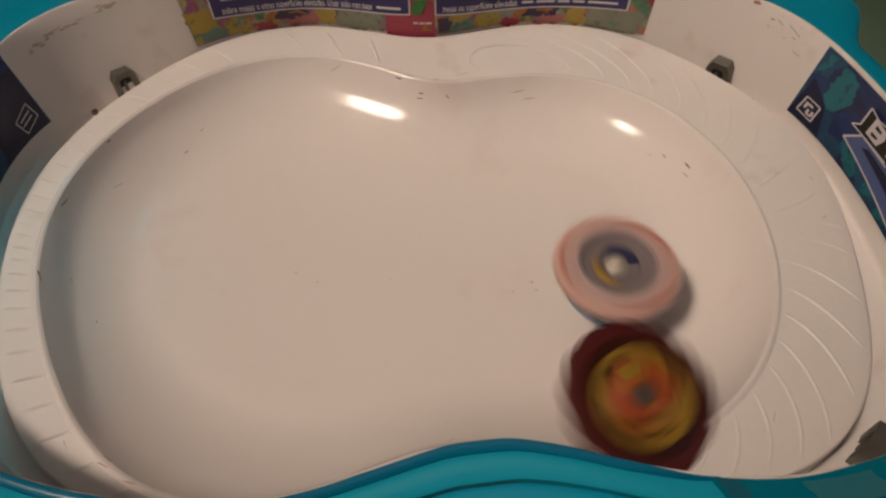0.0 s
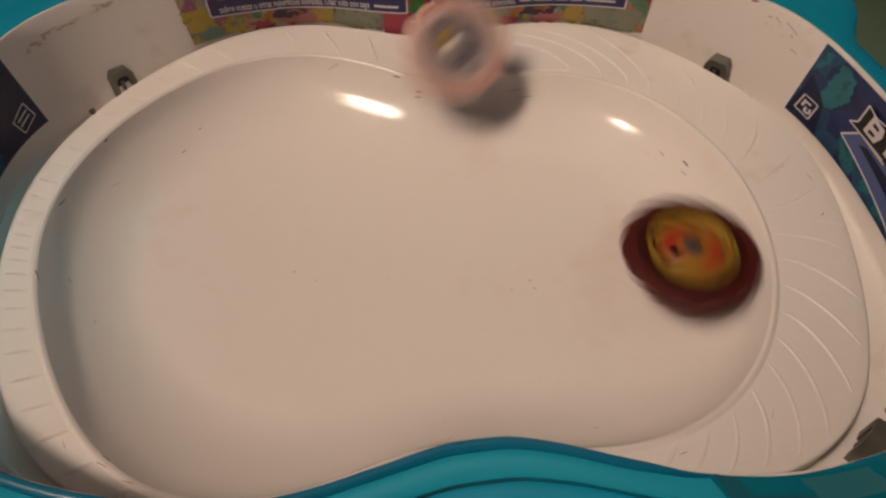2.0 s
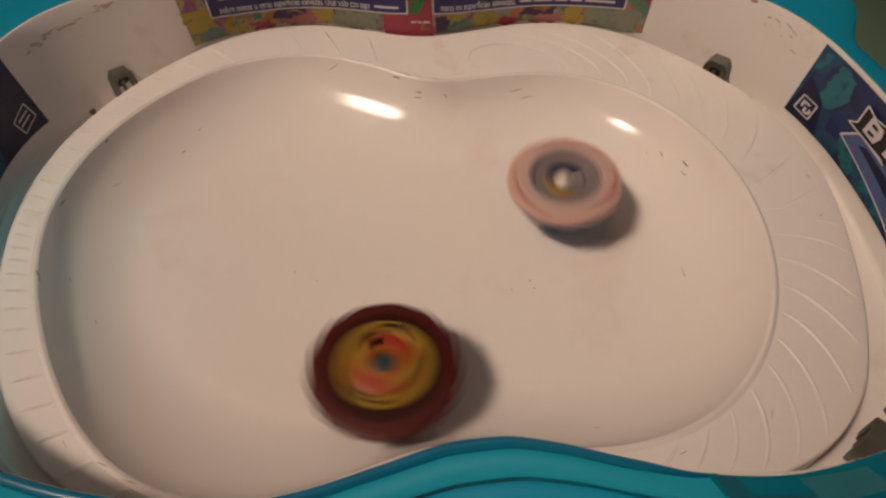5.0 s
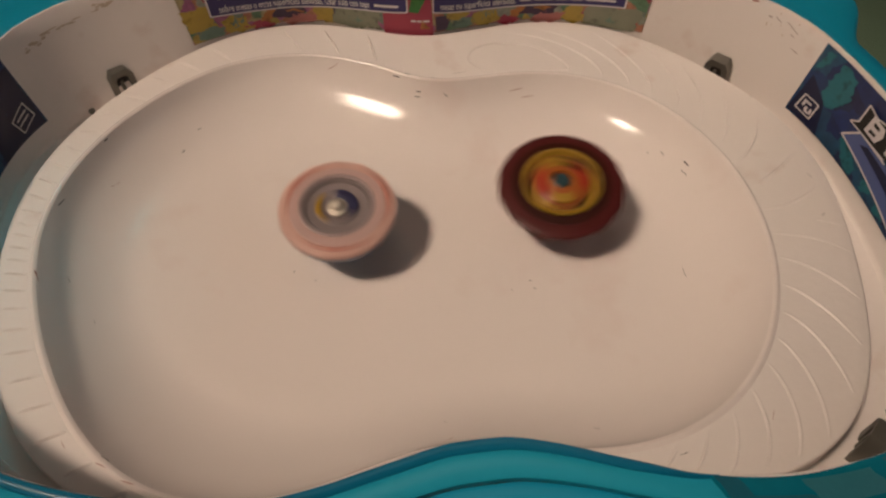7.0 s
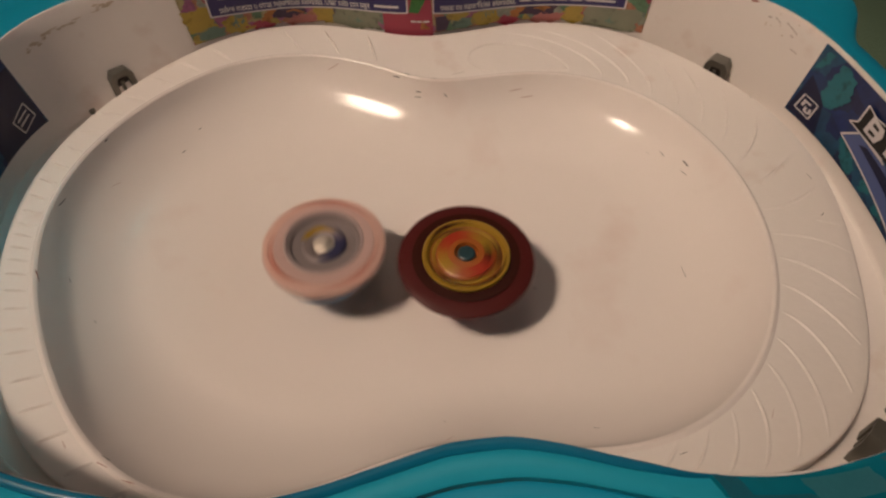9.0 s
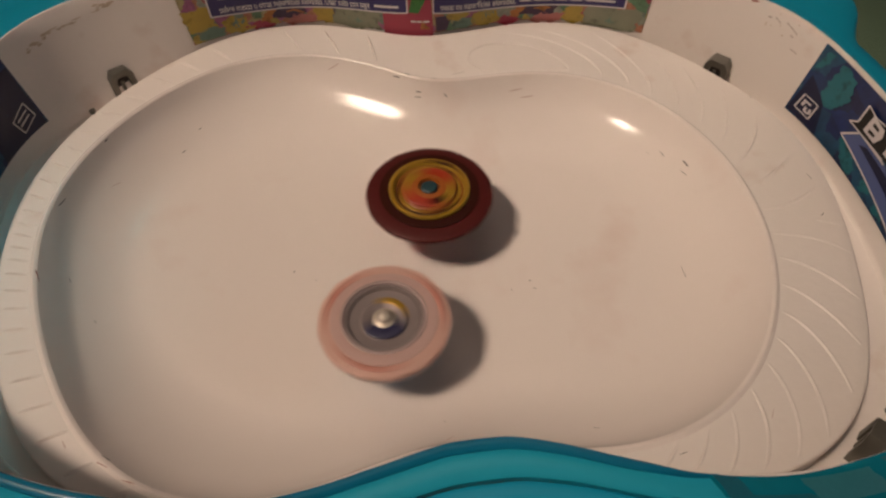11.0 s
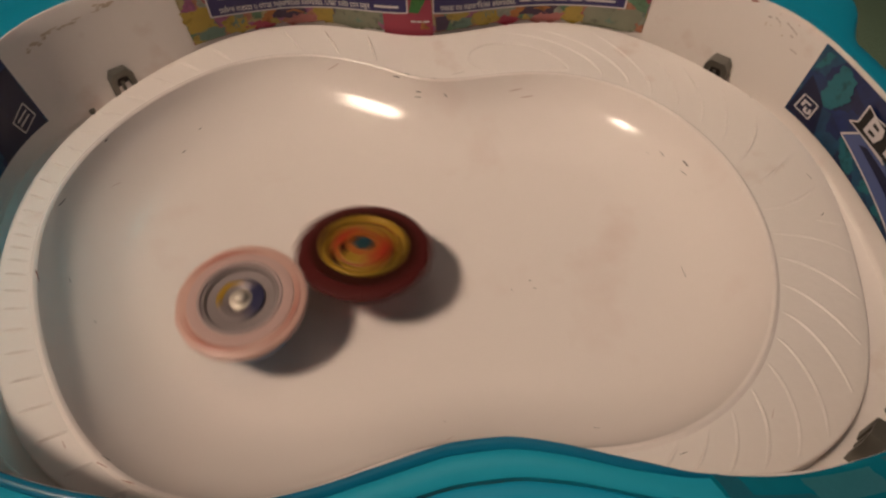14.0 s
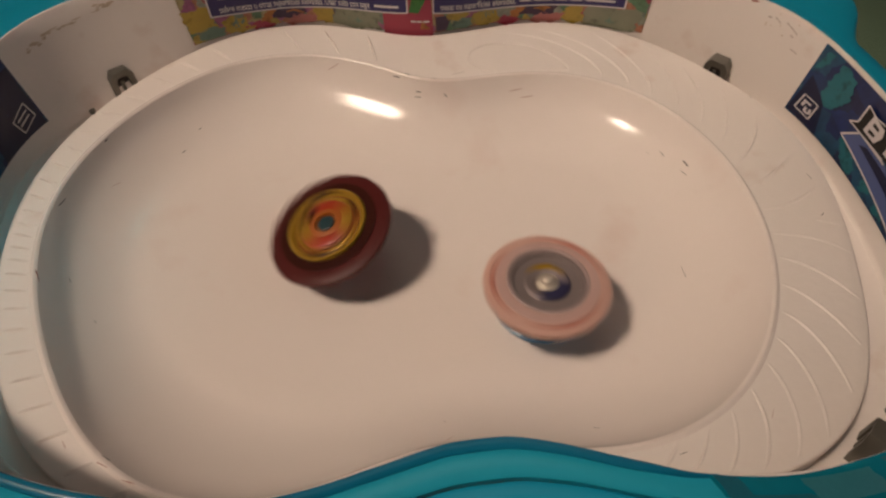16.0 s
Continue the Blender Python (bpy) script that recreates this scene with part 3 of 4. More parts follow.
part("art_patch", wall_shape([(98.1, 0.14), (98.3, 0.44), (92.5, 0.5), (92.3, 0.66), (87.0, 0.66), (86.4, 0.14)], 0.0006), RED_INK, panel, "crimson patch")
part("art_patch", wall_shape([(89.6, 0.24), (89.2, 0.36), (87.2, 0.24)], 0.0007), ORANGE_INK, panel)
part("art_patch", wall_shape([(92.3, 0.47), (91.5, 0.66), (88.2, 0.66), (90.0, 0.46)], 0.00075), print_ink("leaf_green_print", (0.05, 0.20, 0.05)), panel)
part("art_patch", wall_shape([(85.8, 0.19), (86.0, 0.40), (82.2, 0.40), (83.4, 0.20)], 0.0006), DUSK_INK, panel)


PALE_BLUE = mat("pale_blue_print", (0.10, 0.14, 0.34), 0.4, vary=0.3, scale=150)
NAVY_BLUE = mat("dark_blue_print", (0.008, 0.012, 0.05), 0.4, vary=0.2, scale=150)
side = part("side_sticker", wall_patch(21.8, -24, 0.06, 0.97, 0.0004, 60, lean=-0.6), BLUES, arena, "navy and teal sticker with a pale emblem")
TEAL_INK = print_ink("teal_print", (0.020, 0.17, 0.22))
for pts in ([(18.2, 0.49), (16.4, 0.40), (15.1, 0.45), (13.7, 0.67), (14.0, 0.87), (16.0, 0.95), (17.4, 0.90), (17.9, 0.70)], [(9.6, 0.10), (7.5, 0.075), (7.1, 0.19), (9.4, 0.33), (12.1, 0.35), (10.8, 0.2)],
            [(5.3, 0.075), (3.3, 0.14), (3.0, 0.25), (4.9, 0.21)], [(1.3, 0.075), (-0.8, 0.12), (-0.3, 0.24), (1.6, 0.2)], [(20.9, 0.68), (20.4, 0.90), (18.9, 0.95), (19.6, 0.74)]):
    part("art_patch", wall_shape(pts, 0.0006, 7, 0.2), TEAL_INK, side, "teal patch")
part("badge_ground", wall_shape([(21.6, 0.08), (20.6, 0.60), (16.8, 0.42), (15.4, 0.06)], 0.0006), NAVY_BLUE, side)
part("badge", wall_strip([(20.0, 0.37), (17.3, 0.37), (17.6, 0.16), (20.5, 0.17), (20.0, 0.37)], 0.0006, 0.0009), PALE_INK, side, "pale square badge outline")
for pts in (((19.7, 0.31), (18.3, 0.31)), ((19.4, 0.31), (19.6, 0.24)), ((18.8, 0.26), (18.9, 0.20), (18.0, 0.21), (18.0, 0.27))):
    part("badge_mark", wall_strip(list(pts), 0.0010, 0.0009), PALE_INK, side)
part("emblem_fin", wall_shape([(11.9, 0.36), (9.5, 0.54), (3.9, 0.52), (-4, 0.48), (-4, 0.12), (2.9, 0.22)], 0.0008), PALE_BLUE, side, "pale blue fin under the emblem")
part("fin_outline", wall_strip([(-4, 0.12), (2.9, 0.22), (11.9, 0.36), (9.5, 0.54), (4.0, 0.52)], 0.0007, 0.0011), PALE_INK, side)
part("fin_core", wall_shape([(8.6, 0.44), (7.4, 0.49), (2.0, 0.46), (-3, 0.40), (-3, 0.28)], 0.0011), NAVY_BLUE, side)
part("emblem_plate", wall_shape([(11.8, 0.55), (10.6, 0.62), (10.5, 0.84), (8.6, 0.80), (4.0, 0.86), (-6, 0.84), (-6, 0.56), (4.4, 0.55)], 0.0012), DARK, side, "black emblem plate with a pale edge")
part("emblem_edge", wall_strip([(4.4, 0.55), (11.8, 0.55), (10.6, 0.62), (10.5, 0.84), (8.6, 0.80), (4.0, 0.86)], 0.0006, 0.0015), PALE_INK, side)
for a in (9.3, 5.0, 0.8):
    part("emblem_bar", wall_shape([(a, 0.60), (a - 0.2, 0.80), (a - 2.6, 0.78), (a - 3.0, 0.70), (a - 2.4, 0.59)], 0.0015), PALE_INK, side, "pale bar of the emblem")
    part("emblem_gap", wall_shape([(a - 0.9, 0.72), (a - 0.9, 0.76), (a - 2.0, 0.75), (a - 2.1, 0.72)], 0.0018), DARK, side)
    part("emblem_gap", wall_shape([(a - 0.8, 0.63), (a - 0.8, 0.67), (a - 2.0, 0.67), (a - 2.0, 0.64)], 0.0018), DARK, side)
other = part("side_sticker", wall_patch(205, 160.6, 0.06, 0.95, 0.0004, 60), BLUES, arena, "navy sticker with a pale badge")
part("badge_ground", wall_shape([(170, 0.07), (169, 0.80), (160.8, 0.80), (160.9, 0.07)], 0.0006), NAVY_BLUE, other)
part("badge", wall_strip([(162.2, 0.41), (161.7, 0.22), (164.6, 0.14), (165.3, 0.33), (162.2, 0.41)], 0.0004, 0.0009), PALE_INK, other, "pale square badge outline")
for s0 in (0.24, 0.30):
    part("badge_mark", wall_strip([(164.6, s0 - 0.01), (162.4, s0 + 0.03)], 0.0006, 0.0009), PALE_INK, other)


# ---- scuffs in the bowl and on the shelf ----
def surface_z(x, y):
    dx, dy = x - CENTRE[0], y - CENTRE[1]
    a, r = math.atan2(dy, dx), math.hypot(dx, dy)
    ri = radius("rim", a)
    if r <= ri:
        return bowl_z(a, r)
    if r < ri + 0.0024:
        return RIM_Z + 0.0009
    return shelf_z(a, min(1, (r - ri) / (radius("shelf", a) - ri)))


def scuff(x, y, turn, length, width, red=False):
    bm = bmesh.new()
    rows = []
    n = 8
    t = radians(turn)
    for i in range(n + 1):
        f = i / n - 0.5
        w = 0.7 * width * math.sqrt(max(0.03, 1 - 4 * f * f)) * (0.7 + 0.5 * noise.noise((x * 900, y * 900, i)))
        row = []
        for k in (-1, 1):
            px = x + f * length * math.cos(t) - k * w / 2 * math.sin(t)
            py = y + f * length * math.sin(t) + k * w / 2 * math.cos(t)
            row.append((px, py, surface_z(px, py) + 0.00025))
        rows.append(row)
    grid(bm, rows)
    part("scuff_mark", bm, SCUFF_RED if red else SCUFF, bowl, "dark scuff")


for x, y, turn, length, width, red in (
        (-117.8, 42.3, 56, 2.5, 0.70, 0),
        (-112.5, 54.6, 50, 2.7, 0.30, 0),
        (97.0, 35.7, -67, 3.3, 0.50, 0),
        (105.0, 27.5, -66, 4.2, 0.80, 0),
        (103.9, 23.9, -63, 3.8, 0.50, 0),
        (91.4, 38.3, -44, 1.8, 0.30, 0),
        (-16.4, 74.3, -21, 3.7, 0.80, 0),
        (-21.7, 75.5, -24, 3.8, 0.50, 0),
        (-4.4, 71.7, -8, 2.6, 0.50, 0),
        (-11.4, 69.5, -15, 3.0, 0.50, 0),
        (-11.9, 68.3, -12, 3.3, 0.50, 0),
        (1.1, 67.6, -25, 2.3, 0.40, 0)):
    scuff(x / 1000, y / 1000, turn, length / 1000, width / 1000, bool(red))
for x, y, turn, length, width, red in (
        (34.0, 71.9, 10, 6.7, 0.35, 1),
        (39.4, 70.1, 6, 6.7, 0.35, 1),
        (-52.4, 85.6, 10, 5.8, 0.40, 1),
        (-59.9, -21.5, -36, 0.9, 0.70, 0),
        (-50.6, -25.9, -29, 1.1, 0.70, 0),
        (-21.6, -24.5, -21, 0.7, 0.50, 0),
        (34.8, -25.7, -33, 1.0, 0.70, 0),
        (36.3, -29.5, -33, 1.0, 0.70, 0),
        (27.2, -30.3, -40, 0.8, 0.50, 0),
        (-141.3, -33.8, -60, 3.1, 0.25, 0),
        (-128.6, -49.5, -59, 1.7, 0.35, 0),
        (-143.7, 32.2, 66, 2.6, 0.40, 0)):
    scuff(x / 1000, y / 1000, turn, length / 1000, width / 1000, bool(red))
for x, y, turn, length, width, red in (
        (-139.6, 17.2, 56, 5.2, 0.30, 1),
        (-151.4, -2.1, 82, 5.0, 0.35, 0),
        (96.0, -22.8, -86, 6.4, 0.35, 0),
        (50.7, -91.6, -18, 2.1, 0.40, 0),
        (2.3, -96.7, 42, 3.3, 0.40, 1),
        (0.7, -88.0, -44, 0.8, 0.50, 0),
        (-25.8, -109.6, 26, 6.3, 0.40, 1),
        (-91.9, -114.6, -16, 4.7, 0.60, 1),
        (-101.8, -109.2, -24, 5.4, 0.50, 1),
        (-115.7, -102.4, -51, 3.4, 0.40, 1),
        (-101.0, -107.1, -26, 2.6, 0.50, 0),
        (-146.4, -39.6, -64, 4.6, 0.50, 1)):
    scuff(x / 1000, y / 1000, turn, length / 1000, width / 1000, bool(red))
for x, y, turn, length, width, red in (
        (103.4, -92.7, 68, 4.0, 0.30, 1),
        (72.8, -105.3, 20, 3.0, 0.40, 0),
        (149.1, 10.8, -68, 3.4, 0.40, 0),
        (147.4, -9.8, 39, 2.7, 0.40, 0),
        (7.5, 77.1, 17, 6.9, 0.40, 0)):
    scuff(x / 1000, y / 1000, turn, length / 1000, width / 1000, bool(red))


# grazes and grime on the inner wall
GRAZE = mat("faint_graze", (0.40, 0.30, 0.28), 0.7, vary=0.3, scale=900)
GRIME = mat("brown_grime", (0.60, 0.50, 0.40), 0.8, vary=0.3, scale=900)
STREAKS = [(156.5 - 13.5 * f + random.uniform(-0.5, 0.5), 0.765 + 0.125 * f + random.uniform(-0.03, 0.03), random.uniform(0.25, 1.1), random.uniform(0.004, 0.014), GRIME)
           for f in (random.random() for _ in range(30))]
STREAKS += [(random.uniform(24.5, 31.5), random.uniform(0.70, 0.95), random.uniform(0.1, 0.45), random.uniform(0.004, 0.010), GRIME) for _ in range(7)]
for a, s0, w, h, m in STREAKS + [(30.3, 0.865, 0.5, 0.008, GRAZE), (33.2, 0.96, 1.0, 0.018, SCUFF_RED)]:
    g = bmesh.new()
    rows = [[], []]
    for i in range(19):
        u = 2 * math.pi * i / 18
        k = 1 + 0.7 * noise.noise((a, math.cos(u) * 2, math.sin(u) * 2))
        for q, f in ((0, 0.02), (1, 1.0)):
            rows[q].append(wall_at(radians(a + f * k * w * 0.55 * math.cos(u)), s0 + f * k * h * math.sin(u), 0.0002))
    grid(g, rows)
    part("wall_graze", g, m, wall, "worn graze")
for a0, s0, a1, s1 in ((27.8, 0.90, 25.7, 0.84), (25.6, 0.67, 24.4, 0.66), (29.6, 0.89, 28.6, 0.86), (26.6, 0.80, 26.0, 0.79)):
    part("wall_graze", wall_strip([(a0, s0), (a1, s1)], 0.0003, 0.0003), GRAZE, wall, "thin dark graze")

# ---- spinning tops ----
MAROON = mat("maroon_plastic", (0.085, 0.013, 0.012), 0.42, vary=0.25, scale=300, ior=1.3)
GOLD = mat("gold_plastic", (0.42, 0.25, 0.03), 0.34, metal=0.3, vary=0.25, scale=300)
ORANGE = mat("orange_plastic", (0.38, 0.105, 0.018), 0.42, vary=0.3, scale=300)
RED = mat("red_plastic", (0.38, 0.032, 0.012), 0.4, vary=0.2, scale=300)
CHIP = mat("teal_chip", (0.016, 0.050, 0.062), 0.45, vary=0.15, scale=300)
BLACK = mat("black_plastic", (0.020, 0.008, 0.006), 0.4, ior=1.2, vary=0.2, scale=300)
PINK = mat("pink_clear_plastic", (0.82, 0.52, 0.44), 0.35, vary=0.2, scale=200, trans=0.25)
LILAC = mat("lilac_clear_plastic", (0.72, 0.50, 0.46), 0.35, vary=0.12, scale=200, trans=0.3)
PALE_CLEAR = mat("pale_plastic", (0.42, 0.32, 0.31), 0.5, vary=0.06, scale=200)
STEEL = mat("dull_steel", (0.30, 0.25, 0.25), 0.5, metal=0.45, vary=0.2, scale=300)
SILVER = mat("silver_cap", (0.62, 0.56, 0.48), 0.5, metal=0.5, vary=0.1, scale=300)
BLUE = mat("blue_plastic", (0.035, 0.035, 0.085), 0.3, vary=0.2, scale=300)
ROSE = mat("rose_clear_plastic", (0.66, 0.29, 0.23), 0.3, vary=0.2, scale=200, trans=0.2)
SKY = mat("sky_blue_plastic", (0.045, 0.17, 0.34), 0.3, vary=0.2, scale=300)


TOP_SIZE = 1.0
DEEP = mat("deep_maroon_plastic", (0.040, 0.010, 0.007), 0.35, ior=1.25, vary=0.25, scale=300)
AMBER = mat("amber_plastic", (0.26, 0.085, 0.015), 0.36, vary=0.3, scale=300)


def teeth(n, deep, r0):
    return lambda a, r, z: 1 - (deep * (0.5 - 0.5 * math.cos(n * a)) ** 0.8 if r > r0 else 0)


def wedge(r0, r1, z, a0, a1, h=0.0012, n=14):
    """A raised sector plate."""
    bm = bmesh.new()
    turn = [radians(a0 + (a1 - a0) * i / n) for i in range(n + 1)]
    prof = [(r0, z - h), (r0, z), (r0 + 0.0004, z + 0.0003), (r1 - 0.0004, z + 0.0003), (r1, z), (r1, z - h)]
    grid(bm, [[(r * math.cos(a), r * math.sin(a), zz) for a in turn] for r, zz in prof])
    return bm


def maroon_top():
    o = tagged(empty("spinning_top"), "maroon and gold spinning top whirling in the bowl", "spinning top", "tops in the bowl")
    body = part("outer_ring", lathe(bmesh.new(), [(0.012, 0.0210), (0.0195, 0.0215), (0.0236, 0.0250), (0.0259, 0.0285), (0.0257, 0.0298), (0.0232, 0.0312), (0.0175, 0.0310), (0.012, 0.0306), (0.012, 0.0210)], 162, teeth(13, 0.045, 0.02)), MAROON, o, "dark maroon outer ring with blunt teeth")
    part("inner_groove", lathe(bmesh.new(), [(0.012, 0.030), (0.0195, 0.0310), (0.0198, 0.0318), (0.0172, 0.0322), (0.012, 0.0315), (0.012, 0.030)]), DEEP, body, "blackish maroon inner step")
    part("gold_ring", lathe(bmesh.new(), [(0.0132, 0.031), (0.0160, 0.0315), (0.0161, 0.0334), (0.0156, 0.0341), (0.0146, 0.0340), (0.0136, 0.0328), (0.0132, 0.031)], 96), GOLD, body, "thin gold ring")
    part("amber_plate", lathe(bmesh.new(), [(0.003, 0.029), (0.0140, 0.0308), (0.0140, 0.0322), (0.0125, 0.0316), (0.0112, 0.0318), (0.003, 0.0330), (0.003, 0.029)], 72), AMBER, body, "amber translucent plate")
    part("face_plate", lathe(bmesh.new(), [(0.003, 0.030), (0.0108, 0.0312), (0.0110, 0.0326), (0.0098, 0.0336), (0.0060, 0.0346), (0.0044, 0.0350), (0.0040, 0.0335), (0.003, 0.030)], 72), ORANGE, body, "orange face")
    for a0 in (0, 180):
        part("red_insert", wedge(0.0048, 0.0104, 0.0342, a0, a0 + 75), RED, body, "red insert")
    for a0 in (95, 285):
        part("gold_insert", wedge(0.0050, 0.0106, 0.0341, a0, a0 + 50), GOLD, body, "gold insert")
    for a0 in (40, 165, 290):
        part("gold_insert", wedge(0.0113, 0.0127, 0.0324, a0, a0 + 62), GOLD, body, "gold insert")
    part("dark_notch", wedge(0.0066, 0.0092, 0.0345, 245, 282), BLACK, body, "dark notch")
    for a0 in (10, 200):
        part("dark_notch", wedge(0.0139, 0.0150, 0.0341, a0, a0 + 48), DEEP, body, "dark notch")
    for a0 in (20, 140, 260):
        part("dark_notch", wedge(0.0116, 0.0134, 0.0318, a0, a0 + 28), BLACK, body, "dark notch")
    part("chip", lathe(bmesh.new(), [(0.0001, 0.030), (0.0035, 0.030), (0.0035, 0.0342), (0.0028, 0.0347), (0.0001, 0.0347)], 6), CHIP, body, "teal hexagonal chip")
    part("metal_disc", lathe(bmesh.new(), [(0.004, 0.0150), (0.0170, 0.0152), (0.0180, 0.0165), (0.0180, 0.0195), (0.0170, 0.0210), (0.004, 0.0210), (0.004, 0.0150)], 72, teeth(3, 0.05, 0.015)), BLACK, body, "dark weight disc")
    part("driver", lathe(bmesh.new(), [(0.0004, 0.0), (0.0014, 0.0003), (0.0022, 0.0030), (0.0060, 0.0060), (0.0125, 0.0090), (0.0132, 0.0120), (0.0125, 0.0150), (0.0004, 0.0150)], 48), RED, body, "red driver tip")
    o.scale = (TOP_SIZE, TOP_SIZE, TOP_SIZE * 0.77)
    return o, body


def pink_top():
    o = tagged(empty("spinning_top"), "pink and silver spinning top with a blue driver, whirling", "spinning top", "tops in the bowl")
    body = part("outer_ring", lathe(bmesh.new(), [(0.0135, 0.0215), (0.0180, 0.0225), (0.0228, 0.0275), (0.0234, 0.0308), (0.0232, 0.0322), (0.0208, 0.0332), (0.0160, 0.0330), (0.0135, 0.0325), (0.0135, 0.0215)], 162, teeth(13, 0.05, 0.0175)), PINK, o, "translucent pink outer ring with teeth")
    part("clear_ring", lathe(bmesh.new(), [(0.0138, 0.0310), (0.0186, 0.0326), (0.0184, 0.0336), (0.0150, 0.0342), (0.0138, 0.0338), (0.0138, 0.0310)], 72), LILAC, body, "clear lilac ring")
    part("white_edge", lathe(bmesh.new(), [(0.0136, 0.0330), (0.0148, 0.0334), (0.0148, 0.0346), (0.0143, 0.0349), (0.0137, 0.0346), (0.0136, 0.0330)], 72), PALE_CLEAR, body, "bright edge")
    part("steel_ring", lathe(bmesh.new(), [(0.0042, 0.0270), (0.0138, 0.0275), (0.0138, 0.0336), (0.0126, 0.0336), (0.0118, 0.0320), (0.0085, 0.0316), (0.0075, 0.0327), (0.0062, 0.0325), (0.0044, 0.0312), (0.0042, 0.0270)], 72), STEEL, body, "dull steel inner ring")
    for a0 in (20, 150, 275):
        part("red_insert", wedge(0.0188, 0.0208, 0.0334, a0, a0 + 55), ROSE, body, "rose insert")
    part("blue_layer", lathe(bmesh.new(), [(0.004, 0.0172), (0.0190, 0.0180), (0.0198, 0.0190), (0.0198, 0.0208), (0.0180, 0.0222), (0.004, 0.0222), (0.004, 0.0172)], 72, teeth(3, 0.06, 0.016)), SKY, body, "blue layer under the ring")
    part("navy_insert", wedge(0.0040, 0.0082, 0.0330, 0, 130), BLUE, body, "navy insert")
    part("gold_insert", wedge(0.0062, 0.0086, 0.0328, 170, 255), GOLD, body, "gold insert")
    part("gold_insert", wedge(0.0100, 0.0122, 0.0312, 30, 70), GOLD, body, "gold insert")
    part("cap", lathe(bmesh.new(), [(0.0001, 0.0270), (0.0042, 0.0270), (0.0042, 0.0325), (0.0026, 0.0335), (0.0025, 0.0350), (0.0017, 0.0359), (0.0001, 0.0362)], 24), SILVER, body, "silver hub cap")
    part("metal_disc", lathe(bmesh.new(), [(0.004, 0.0150), (0.0165, 0.0152), (0.0175, 0.0165), (0.0175, 0.0195), (0.0165, 0.0210), (0.004, 0.0200), (0.004, 0.0150)], 72, teeth(4, 0.05, 0.015)), STEEL, body, "steel weight disc")
    part("driver", lathe(bmesh.new(), [(0.0004, 0.0), (0.0014, 0.0003), (0.0022, 0.0030), (0.0060, 0.0060), (0.0125, 0.0090), (0.0132, 0.0120), (0.0125, 0.0150), (0.0004, 0.0150)], 48), SKY, body, "blue driver tip")
    o.scale = (TOP_SIZE, TOP_SIZE, TOP_SIZE * 0.77)
    return o, body


maroon, maroon_body = maroon_top()
pink, pink_body = pink_top()


# ---- what moves ----
def upright(x, y, z, nx, ny):
    """A top's pose: its tip at x, y, z (mm) and its axis leaning by nx, ny (hundredths)."""
    n = Vector((nx / 100, ny / 100, 1)).normalized()
    return Matrix.Translation((x / 1000, y / 1000, z / 1000)) @ Vector((0, 0, 1)).rotation_difference(n).to_matrix().to_4x4()


def spin_rows(step):
    return [(i / FPS, pose(0, 0, 0, 0, 0, step * i)) for i in range(int(SECONDS * FPS) + 1)]


